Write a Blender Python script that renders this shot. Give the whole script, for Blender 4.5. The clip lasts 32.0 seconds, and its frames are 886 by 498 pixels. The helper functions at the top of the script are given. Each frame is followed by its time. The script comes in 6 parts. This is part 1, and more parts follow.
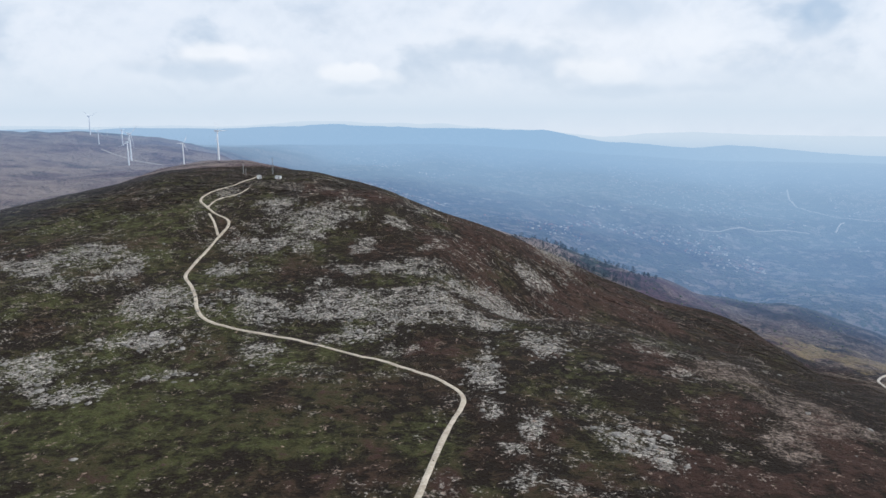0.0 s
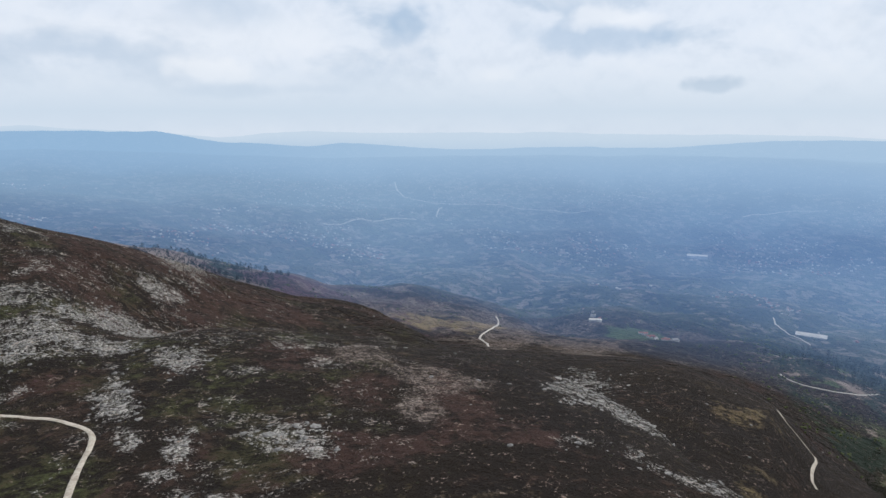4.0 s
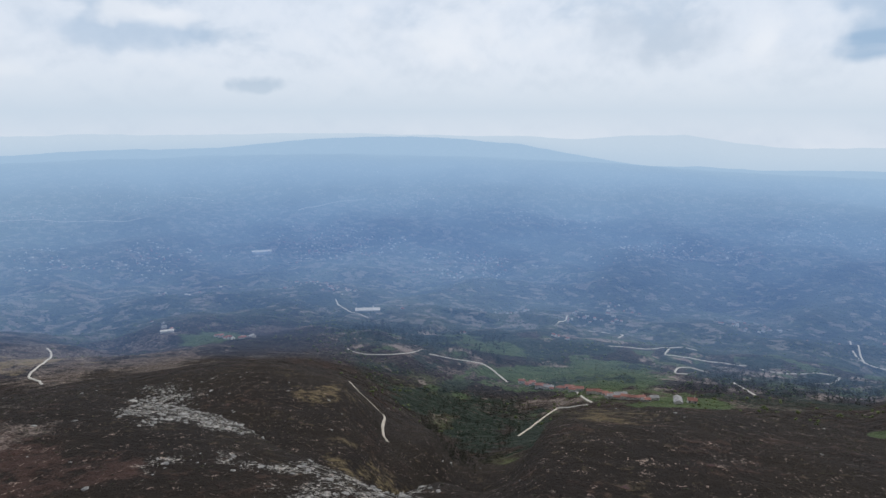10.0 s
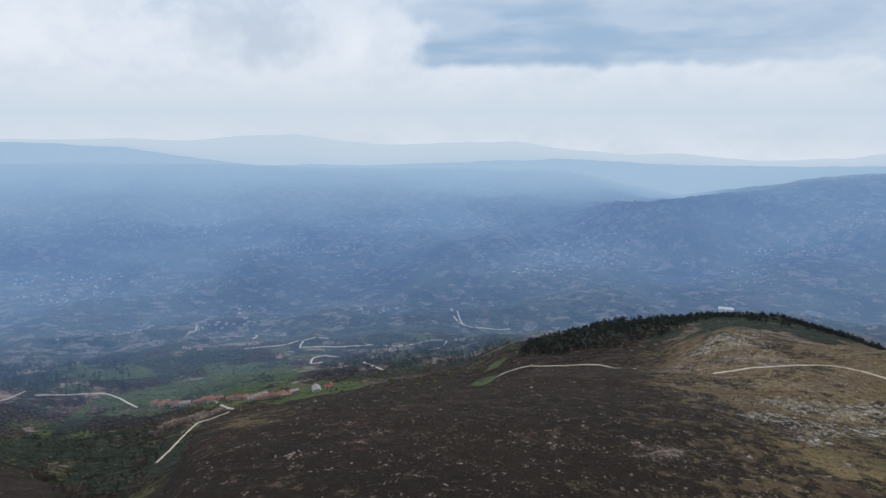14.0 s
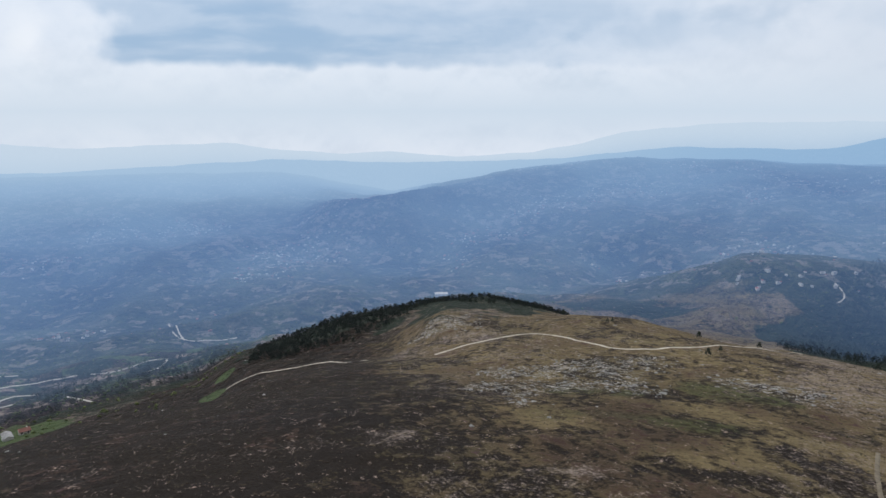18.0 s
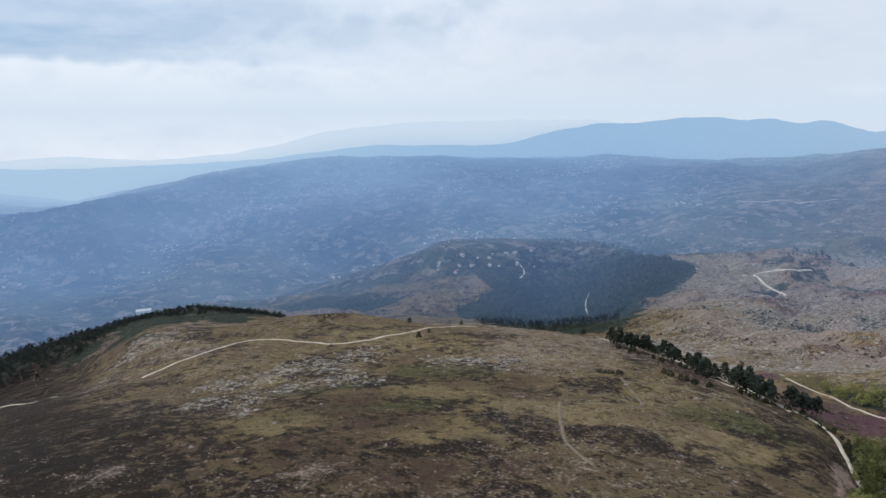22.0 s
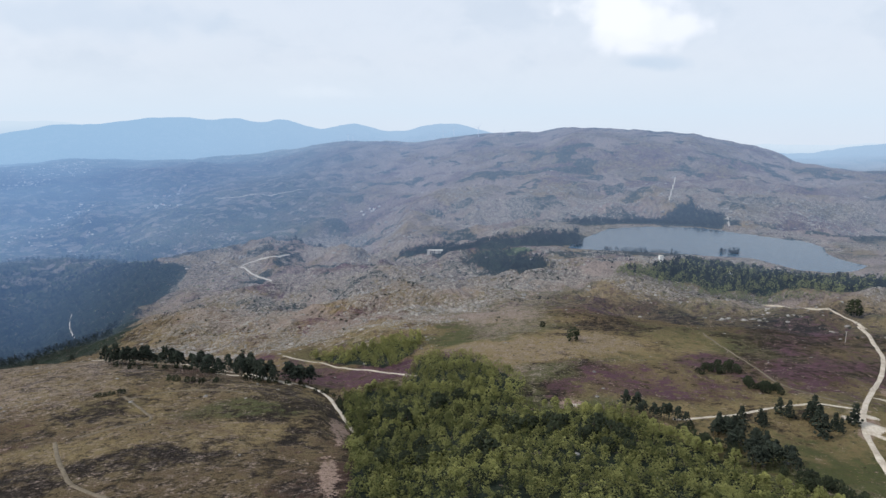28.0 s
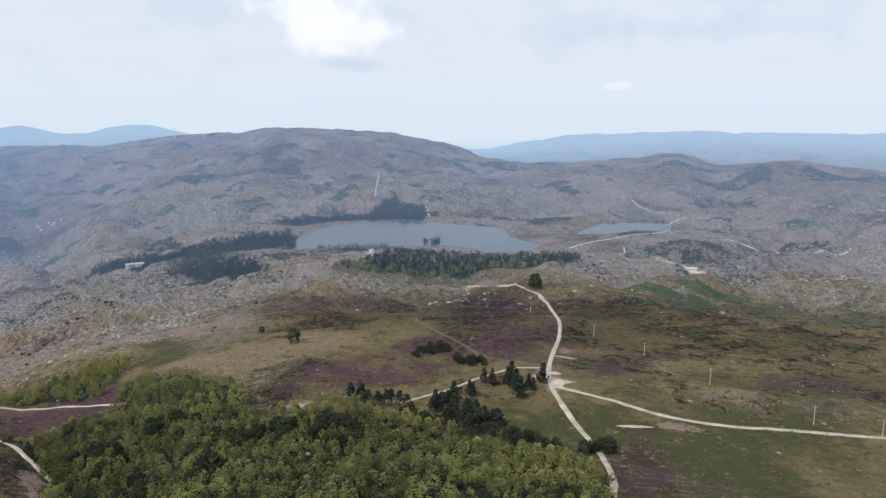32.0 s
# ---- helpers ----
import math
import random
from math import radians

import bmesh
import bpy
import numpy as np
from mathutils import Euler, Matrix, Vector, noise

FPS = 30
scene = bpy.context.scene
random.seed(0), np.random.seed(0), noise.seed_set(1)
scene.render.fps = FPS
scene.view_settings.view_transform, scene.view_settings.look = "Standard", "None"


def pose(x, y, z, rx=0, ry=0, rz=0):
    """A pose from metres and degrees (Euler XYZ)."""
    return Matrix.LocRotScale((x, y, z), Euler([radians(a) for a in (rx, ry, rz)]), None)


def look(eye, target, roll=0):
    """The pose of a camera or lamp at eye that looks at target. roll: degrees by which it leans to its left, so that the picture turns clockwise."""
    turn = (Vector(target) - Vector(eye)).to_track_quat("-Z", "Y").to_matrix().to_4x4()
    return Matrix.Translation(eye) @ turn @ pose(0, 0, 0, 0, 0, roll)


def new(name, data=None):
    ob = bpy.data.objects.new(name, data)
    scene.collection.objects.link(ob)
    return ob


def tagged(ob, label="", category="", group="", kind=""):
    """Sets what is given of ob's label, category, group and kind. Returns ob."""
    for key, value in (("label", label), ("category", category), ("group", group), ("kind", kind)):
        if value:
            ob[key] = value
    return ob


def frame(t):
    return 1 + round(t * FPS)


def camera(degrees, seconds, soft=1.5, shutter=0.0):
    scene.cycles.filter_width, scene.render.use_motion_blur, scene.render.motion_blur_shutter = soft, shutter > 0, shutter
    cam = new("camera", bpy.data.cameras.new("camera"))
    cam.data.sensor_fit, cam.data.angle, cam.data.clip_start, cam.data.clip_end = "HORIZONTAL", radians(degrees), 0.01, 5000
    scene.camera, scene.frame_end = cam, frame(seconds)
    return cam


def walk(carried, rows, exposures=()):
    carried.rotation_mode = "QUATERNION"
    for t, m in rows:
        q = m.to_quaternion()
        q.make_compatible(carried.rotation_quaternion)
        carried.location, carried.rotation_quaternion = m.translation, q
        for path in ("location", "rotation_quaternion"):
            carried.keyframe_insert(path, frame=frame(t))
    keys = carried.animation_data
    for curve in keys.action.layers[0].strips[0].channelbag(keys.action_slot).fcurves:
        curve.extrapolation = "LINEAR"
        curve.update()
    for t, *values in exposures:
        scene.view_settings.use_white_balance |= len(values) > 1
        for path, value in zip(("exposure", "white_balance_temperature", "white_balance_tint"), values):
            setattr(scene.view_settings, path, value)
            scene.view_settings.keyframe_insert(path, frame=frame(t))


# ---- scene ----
# ---- camera: hovers over the hilltop and turns where it is ----
EYE = 120.0
TILT = -11.37
cam = camera(65.74, 32.0, soft=1.5)
TURNS = [
    (0.0, 0.0), (0.5, 4.63), (1.0, 8.99), (1.5, 12.96), (2.0, 16.86), (2.5, 20.78), (3.0, 24.57), (3.5, 27.75),
    (5.5, 39.63), (6.0, 42.6), (6.5, 45.68), (7.0, 48.69), (7.5, 51.71), (8.0, 54.75), (8.5, 57.76), (9.0, 60.75),
    (9.5, 63.64), (10.0, 66.6), (10.5, 69.68), (11.0, 73.33), (11.5, 77.33), (12.0, 81.33), (12.5, 85.75), (13.0, 90.2),
    (13.5, 94.27), (14.0, 97.8), (14.5, 101.17), (16.5, 113.32), (17.0, 115.46), (17.5, 118.4), (18.0, 121.15),
    (18.5, 123.53), (19.0, 126.06), (19.5, 128.63), (20.0, 131.2), (20.5, 133.79), (21.0, 137.29), (21.5, 141.34),
    (22.0, 145.41), (22.5, 150.09), (23.0, 154.05), (23.5, 156.83), (24.0, 159.56), (24.5, 163.13), (25.0, 166.84),
    (25.5, 170.56), (27.5, 184.24), (28.0, 187.19), (28.5, 190.1), (29.0, 193.2), (29.5, 196.17), (30.0, 198.71),
    (30.5, 201.24), (31.0, 203.88), (31.5, 207.46), (32.0, 211.24),
]
walk(cam, [(t, pose(0, 0, EYE, 90 + TILT, 0, -turn)) for t, turn in TURNS], exposures=[(0.0, 0.0, 6200.0, 10.0), (3.0, -0.06, 6150.0, 10.0), (8.0, -0.12, 6150.0, 10.0), (13.0, -0.17, 6150.0, 10.0), (18.0, -0.1, 6150.0, 10.0), (25.0, 0.06, 6150.0, 10.0), (32.0, 0.1, 6250.0, 10.0)])
# ---- world: hazy sky with broken cloud, and the veiled sun ----
SUN_BEARING, SUN_HEIGHT = 85.0, 47.0


class Nodes:
    """Short hand for building a node tree."""

    def __init__(self, tree):
        self.tree = tree
        tree.nodes.clear()

    def add(self, kind, inputs=(), **settings):
        node = self.tree.nodes.new(kind)
        for key, value in settings.items():
            setattr(node, key, value)
        for key, value in dict(inputs).items():
            self.put(node.inputs[key], value)
        return node

    def put(self, socket, value):
        if isinstance(value, bpy.types.NodeSocket):
            self.tree.links.new(value, socket)
        elif isinstance(value, bpy.types.Node):
            self.tree.links.new(value.outputs[0], socket)
        elif isinstance(value, tuple) and len(value) == 3 and socket.type == "RGBA":
            socket.default_value = (*value, 1)
        else:
            socket.default_value = value

    def math(self, op, a, b=0.0, clamp=False):
        return self.add("ShaderNodeMath", {0: a, 1: b}, operation=op, use_clamp=clamp).outputs[0]

    def mix(self, fac, a, b, blend="MIX"):
        node = self.tree.nodes.new("ShaderNodeMix")
        node.data_type, node.blend_type, node.clamp_factor = "RGBA", blend, True
        self.put(node.inputs[0], fac)
        self.put(node.inputs[6], a)
        self.put(node.inputs[7], b)
        return node.outputs[2]

    def ramp(self, fac, low, high):
        return self.add("ShaderNodeMapRange", {0: fac, 1: low, 2: high, 3: 0.0, 4: 1.0}, interpolation_type="SMOOTHSTEP").outputs[0]

    def noise(self, vector, scale, detail=4.0, rough=0.55, warp=0.0):
        return self.add("ShaderNodeTexNoise", {"Vector": vector, "Scale": scale, "Detail": detail, "Roughness": rough, "Distortion": warp}).outputs[0]


world = bpy.data.worlds.new("sky")
scene.world = world
world.use_nodes = True
n = Nodes(world.node_tree)
sky = n.add("ShaderNodeTexSky", sky_type="NISHITA", sun_disc=False, sun_elevation=radians(SUN_HEIGHT), sun_rotation=radians(SUN_BEARING), altitude=900.0, air_density=1.2, dust_density=2.5)
way = n.add("ShaderNodeTexCoord").outputs["Generated"]
split = n.add("ShaderNodeSeparateXYZ", {0: way})
wx, wy, wz = split.outputs
bearing = n.math("MULTIPLY", n.math("ARCTAN2", wx, wy), 57.2958)
level = n.math("MULTIPLY", n.math("ARCSINE", wz), 57.2958)
flat = n.math("MAXIMUM", n.math("SQRT", n.math("ADD", n.math("MULTIPLY", wx, wx), n.math("MULTIPLY", wy, wy))), 0.02)


def drum(lift, across, tall):
    """A place on a drum round the viewer, on which clouds keep their shape down to the skyline."""
    return n.add("ShaderNodeCombineXYZ", {0: n.math("MULTIPLY", n.math("DIVIDE", wx, flat), across), 1: n.math("MULTIPLY", n.math("DIVIDE", wy, flat), across),
                                          2: n.math("MULTIPLY", n.math("ADD", level, lift), tall)}).outputs[0]


round_about = n.math("FLOORED_MODULO", bearing, 360.0)
west = n.math("MULTIPLY", n.ramp(round_about, 130.0, 165.0), n.ramp(round_about, 320.0, 280.0))
calm = n.math("SUBTRACT", 1.0, n.math("MULTIPLY", west, 0.4))


def billow(lift, across, tall):
    """Rounded heads of cloud, about 0.2 below to 0.3 above nothing."""
    puff = n.add("ShaderNodeTexVoronoi", {"Vector": drum(lift, across, tall), "Scale": 1.0, "Detail": 0.0, "Smoothness": 0.6}, feature="SMOOTH_F1").outputs["Distance"]
    return n.math("SUBTRACT", 0.4, puff)


fray = n.math("ADD", n.math("SUBTRACT", n.noise(drum(0.0, 13.0, 0.26), 1.0, 5.0, 0.5, 0.1), 0.5), n.math("MULTIPLY", n.math("ADD", billow(0.0, 19.0, 0.36), n.math("MULTIPLY", billow(0.0, 47.0, 0.9), 0.5)), 0.45))
heap = n.math("ADD", n.noise(drum(0.0, 8.0, 0.17), 1.0, 5.0, 0.52, 0.12), n.math("MULTIPLY", billow(0.0, 11.0, 0.22), 0.35))
heap_above = n.math("ADD", n.noise(drum(0.6, 8.0, 0.17), 1.0, 5.0, 0.52, 0.12), n.math("MULTIPLY", billow(0.6, 11.0, 0.22), 0.35))
sheet = n.math("ADD", n.noise(drum(0.0, 5.2, 0.17), 1.0, 5.0, 0.55, 0.2), n.math("MULTIPLY", fray, 0.12))
relief = n.math("MULTIPLY", n.math("SUBTRACT", heap, heap_above), n.math("MULTIPLY", calm, 4.5))


def cloud(b, e, wide, high, soft):
    """A bank of cloud round that bearing and height, with a frayed edge and a flat base."""
    dx = n.math("DIVIDE", n.math("SUBTRACT", n.math("FLOORED_MODULO", n.math("ADD", bearing, 180.0 - b), 360.0), 180.0), wide)
    dy = n.math("DIVIDE", n.math("SUBTRACT", level, e), high)
    low = n.math("MULTIPLY", n.math("MINIMUM", dy, 0.0), 0.7)
    d = n.math("SQRT", n.math("ADD", n.math("MULTIPLY", dx, dx), n.math("ADD", n.math("MULTIPLY", dy, dy), n.math("MULTIPLY", low, low))))
    return n.ramp(n.math("ADD", n.math("SUBTRACT", 1.0, d), n.math("MULTIPLY", fray, 1.5)), 0.0, soft)


clear = n.mix(1.0, sky.outputs[0], (0.1, 0.1, 0.1), "MULTIPLY")
white, grey, blue, bright = (0.83, 0.875, 0.94), (0.56, 0.66, 0.78), (0.38, 0.525, 0.70), (0.99, 0.99, 1.0)
high_up = n.math("MULTIPLY", n.ramp(level, 1.0, 5.0), calm)
cover = n.mix(n.math("MULTIPLY", n.ramp(sheet, 0.49, 0.63), n.math("ADD", 0.2, n.math("MULTIPLY", high_up, 0.55))), white, grey)
cover = n.mix(n.math("MULTIPLY", n.ramp(heap, 0.5, 0.68), 0.5), cover, (0.77, 0.825, 0.905))
cover = n.mix(n.math("MULTIPLY", n.math("MAXIMUM", relief, 0.0), 0.55, True), cover, bright)
cover = n.mix(n.math("MULTIPLY", n.math("MAXIMUM", n.math("MULTIPLY", relief, -1.0), 0.0), 0.45, True), cover, (0.45, 0.55, 0.67))
cover = n.mix(n.math("MULTIPLY", west, 0.6), cover, (0.665, 0.715, 0.785))
for b, e, wide, high, soft, tone, much in (
        (132.0, 7.5, 12.0, 2.8, 0.8, grey, 0.6), (43.0, 5.8, 7.5, 2.6, 0.7, blue, 0.5), (44.5, 7.0, 5.0, 1.4, 0.6, bright, 0.7), (51.5, 1.8, 3.2, 1.2, 0.45, (0.45, 0.56, 0.69), 0.85),
        (14.0, 7.4, 5.0, 2.6, 0.7, grey, 0.6), (27.5, 6.9, 4.2, 3.0, 0.6, blue, 0.6), (66.0, 5.5, 9.0, 3.8, 0.9, bright, 0.55), (84.0, 5.5, 9.0, 4.0, 0.9, (0.60, 0.675, 0.77), 0.7), (91.0, 5.0, 3.0, 3.6, 0.9, bright, 0.6),
        (12.0, 5.5, 26.0, 3.2, 0.9, bright, 0.4), (-17.0, 4.3, 6.0, 1.2, 0.8, bright, 0.75), (-18.0, 3.0, 8.0, 1.0, 0.9, grey, 0.6), (3.0, 4.4, 9.0, 1.6, 0.9, grey, 0.7), (-7.0, 2.9, 3.6, 1.0, 0.6, bright, 0.9), (-7.0, 1.5, 5.0, 0.7, 0.8, grey, 0.5), (13.0, 3.0, 4.5, 1.5, 0.7, bright, 0.7), (13.0, 1.5, 5.0, 0.8, 0.8, grey, 0.5),
        (35.0, 2.7, 4.0, 1.2, 0.9, bright, 0.5), (20.0, 1.7, 7.0, 0.8, 0.9, grey, 0.4), (141.0, 6.0, 10.0, 2.6, 0.9, grey, 0.45), (201.6, 6.6, 6.4, 4.2, 0.6, (0.93, 0.94, 0.975), 0.95), (200.6, 7.4, 4.4, 2.8, 0.6, (0.99, 0.99, 1.0), 0.8), (203.0, 3.6, 4.6, 1.0, 0.8, grey, 0.7),
        (178.0, 1.4, 6.0, 0.9, 0.9, bright, 0.35), (225.0, 1.9, 1.8, 0.5, 0.6, bright, 0.6), (232.0, 6.0, 16.0, 1.6, 0.9, grey, 0.5), (160.0, 6.5, 16.0, 2.0, 0.9, grey, 0.35)):
    cover = n.mix(n.math("MULTIPLY", cloud(b, e, wide, high, soft), much), cover, tone)
ragged = n.math("ADD", level, n.math("MULTIPLY", fray, 1.2))
slab = n.math("MULTIPLY", n.ramp(ragged, 3.1, 3.9), n.ramp(ragged, 10.5, 7.0))
ends = n.math("MULTIPLY", n.ramp(n.math("ADD", bearing, n.math("MULTIPLY", fray, 9.0)), 93.0, 97.5), n.ramp(bearing, 150.0, 112.0))
slab = n.math("MULTIPLY", n.math("MULTIPLY", slab, ends), n.math("ADD", 0.62, n.math("MULTIPLY", n.ramp(n.noise(drum(0.0, 5.0, 0.4), 1.0, 4.0, 0.5, 0.3), 0.35, 0.6), 0.38)))
cover = n.mix(slab, cover, blue)
veil = n.mix(n.math("POWER", n.math("SUBTRACT", 1.0, n.math("MULTIPLY", n.math("ABSOLUTE", wz), 14.0), True), 1.3), cover, (0.70, 0.79, 0.875))
whole = n.mix(0.06, veil, clear)
back = n.add("ShaderNodeBackground", {0: whole, 1: 1.0})
n.add("ShaderNodeOutputWorld", {0: back})

sun = new("sun", bpy.data.lights.new("sun", "SUN"))
sun.data.energy, sun.data.angle, sun.data.color = 2.7, radians(3), (1.0, 0.95, 0.87)
sun.matrix_world = look((0, 0, 900), (-900 * math.sin(radians(SUN_BEARING)) / math.tan(radians(SUN_HEIGHT)), -900 * math.cos(radians(SUN_BEARING)) / math.tan(radians(SUN_HEIGHT)), 0))
scene.view_settings.exposure = 0.0
# ---- the lie of the land: bands round the hilltop, each a list of (bearing, range, degrees above the eye's level) ----
FOREGROUND = [(-40, 190, -31.8), (40, 190, -31.8), (58, 190, -32.6), (66, 190, -34), (76, 190, -32), (100, 190, -31.6), (183, 190, -32.2), (246, 190, -32)]
NEAR_EDGE = [
    (-40, 330, -20.5), (0, 330, -20), (6, 380, -18), (10, 420, -17), (16, 430, -17.4), (20, 430, -18), (25, 425, -18.8),
    (30, 415, -19.7), (38, 390, -20.9), (43, 360, -22.4), (47, 340, -23.7), (50, 310, -25.5), (53, 265, -27.6), (58, 235, -29.6),
    (62, 212, -31.5), (70, 205, -32), (73, 225, -30.2), (76, 330, -25.2), (78, 370, -24.1), (83, 390, -23.4), (92, 390, -22.7),
    (101, 390, -22.7), (105, 400, -21.9), (111, 400, -21.6), (117, 430, -21), (138, 420, -20.2), (150, 400, -20.6),
    (160, 370, -21.5), (170, 320, -24), (176, 290, -25.8), (179, 262, -27.5), (183, 215, -31), (190, 240, -29), (215, 280, -27.3), (246, 300, -26)]
BEHIND_EDGE = [
    (-40, 480, -12.5), (0, 470, -13), (6, 490, -16.2), (10, 500, -17.6), (20, 520, -19.5), (30, 520, -21.5), (38, 490, -22.5), (47, 430, -25), (53, 350, -28.5),
    (58, 330, -30.5), (62, 330, -33), (66, 420, -33), (70, 380, -33), (73, 330, -31), (76, 440, -26), (83, 480, -24.5), (92, 500, -24.2),
    (101, 490, -24), (105, 500, -22), (111, 500, -20.9), (117, 500, -20.4), (125, 500, -18.9), (138, 500, -18.3), (150, 460, -19),
    (160, 430, -19.7), (170, 370, -22), (176, 330, -24), (181, 280, -28.6), (187, 290, -27.3), (200, 330, -24.5), (215, 360, -22.7), (246, 380, -21.5)]
RIDGE = [
    (-40, 700, -8.5), (-33, 720, -7.1), (-26, 740, -5.9), (-22, 740, -5.1), (-19, 740, -4.9), (-16, 740, -4.8), (-13, 730, -4.8), (-11, 720, -4.85), (-5, 660, -6.5),
    (0, 620, -8.6), (4, 620, -9.9), (9, 640, -12.1), (13, 680, -13.8), (18, 720, -15.0), (22, 740, -15.5), (25, 720, -16.5), (28, 650, -18.2),
    (32, 620, -20.2), (38, 600, -20.6), (51, 590, -20.5), (55, 570, -21.5), (58, 550, -22.5), (60, 530, -24.7), (61.5, 500, -26.8),
    (65, 480, -28.6), (68, 500, -30)]
RIDGE_EAST = [(72, 560, -29), (76, 700, -26), (83, 750, -24.2), (92, 750, -23.1), (101, 700, -22.5), (105, 620, -21.5),
    (111, 620, -20.5), (116, 620, -19.8), (118, 600, -18.8), (121, 600, -17.2), (129, 600, -17.4), (133, 620, -16.7), (138, 600, -16.8),
    (142, 580, -17.3), (145, 560, -17.7), (155, 530, -18), (161, 500, -18.6), (166, 470, -19.9), (169, 440, -21), (174, 400, -22),
    (176, 390, -22.9), (179, 360, -24.6), (181, 350, -25), (187, 380, -23), (200, 440, -20.5), (215, 450, -19.6), (246, 500, -18)]
BEHIND_RIDGE = [
    (-40, 1000, -8.5), (-33, 1000, -7.2), (-26, 1100, -5.6), (-22, 1150, -4.1), (-19, 1150, -3.65), (-16, 1150, -3.7), (-13, 1120, -4.9), (-11, 1000, -6.2), (-5, 1000, -8), (0, 950, -10), (6, 950, -11.7), (12, 950, -13.7),
    (18, 950, -15.7), (22, 900, -17), (30, 900, -19.5), (47, 900, -19.8), (55, 900, -20.8), (60, 900, -22.5), (65, 850, -25), (68, 800, -26.5),
    (74, 850, -25.6), (80, 900, -23.3), (86, 950, -22.3), (92, 950, -21.8), (100, 900, -21.3)]
PINE_HILL = [(104, 850, -19.4), (108, 850, -18.4), (112, 850, -17.2), (116, 850, -16.5), (120, 850, -15.7), (124, 850, -15.5), (127, 850, -15.6), (129.5, 850, -16.1), (132, 850, -16.8),
    (134, 850, -17.3), (138, 850, -18), (155, 850, -18.7), (161, 800, -18.4), (166, 700, -18.6), (172, 620, -18.8), (181, 460, -20.7), (187, 480, -20),
    (200, 580, -17), (215, 620, -16), (246, 640, -15)]
MIDDLE = [
    (-40, 1400, -4.5), (-33, 1400, -4), (-22, 1400, -4.6), (-16, 1400, -5), (-10, 1300, -6.8), (0, 1350, -9.6), (4, 1300, -9.9), (8, 1300, -10.5), (11, 1300, -11.8), (14, 1300, -12.8), (18, 1400, -13.6), (21, 1500, -14.6), (24, 1600, -14.5),
    (28, 1600, -14.5), (32, 1550, -15.3), (36, 1450, -16.6), (40, 1400, -17.4), (52, 1350, -17.8), (60, 1350, -18.5), (68, 1350, -18.8),
    (84, 1350, -19.4), (92, 1350, -19.2), (100, 1400, -18.6), (108, 1400, -17.9), (116, 1400, -16.8), (124, 1400, -15.8), (138, 1400, -16.4),
    (145, 1300, -16.3), (152, 1300, -15.5), (157, 1300, -14.7), (166, 1100, -14.5), (173, 1050, -14.5), (181, 800, -15), (190, 800, -14.3), (200, 800, -13.5),
    (215, 850, -13), (246, 850, -12.5)]
BEHIND_HILLS = [
    (-40, 1700, -3.4), (-20, 1700, -3.9), (-10, 1600, -6.8), (0, 1800, -9.7), (8, 1800, -11.2), (14, 1850, -13.4), (18, 1850, -14.2), (24, 1900, -14.6), (28, 1900, -14.4), (33, 1850, -14.9),
    (40, 1800, -15.4), (52, 1750, -15.5), (68, 1750, -16.2), (84, 1750, -16.6), (100, 1780, -15.9), (116, 1780, -15), (124, 1780, -14.6), (138, 1700, -15), (145, 1600, -14.6),
    (152, 1650, -12.9), (157, 1650, -12.6), (166, 1400, -12.9), (173, 1280, -12.9), (181, 1050, -13.2), (190, 1000, -12.7), (200, 950, -12.2), (215, 950, -12.1), (246, 980, -11.4)]
VALLEY = [
    (-40, 2000, -2.6), (-25, 2100, -2.4), (-18, 1900, -3.6), (-12, 2000, -6), (0, 2300, -8), (10, 2300, -9.3), (20, 2300, -10.8), (30, 2300, -11.8),
    (45, 2300, -12.8), (60, 2300, -13.3), (75, 2300, -13.5), (90, 2300, -13), (105, 2300, -12.6), (120, 2300, -12), (132, 2200, -12.2), (141, 2000, -12.4),
    (152, 2000, -10.4), (160, 1900, -10.6), (166, 1700, -11.2), (181, 1300, -11.5), (190, 1200, -11.3), (198, 1100, -11.1), (212, 1050, -11.4), (230, 1100, -10.8), (246, 1100, -10.5)]
FAR_VALLEY = [
    (-40, 2400, -1.9), (-33, 2400, -1.7), (-28, 2400, -1.5), (-25, 2400, -1.8), (-21, 2400, -2.3), (-18, 2400, -3.3), (-15, 2600, -4.4), (-10, 3300, -4.6), (0, 3300, -5), (20, 3300, -6.8), (45, 3300, -7.5), (75, 3300, -7.8), (105, 3300, -7.8),
    (120, 2900, -8.4), (135, 2600, -8.2), (145, 2500, -7.9), (152, 2400, -8), (160, 2300, -7.8), (168, 2150, -7.9), (175, 2000, -8.1), (181, 1800, -8.3), (190, 1500, -8.8),
    (212, 1400, -8.9), (220, 1400, -9), (230, 1500, -8.3), (246, 1500, -8)]
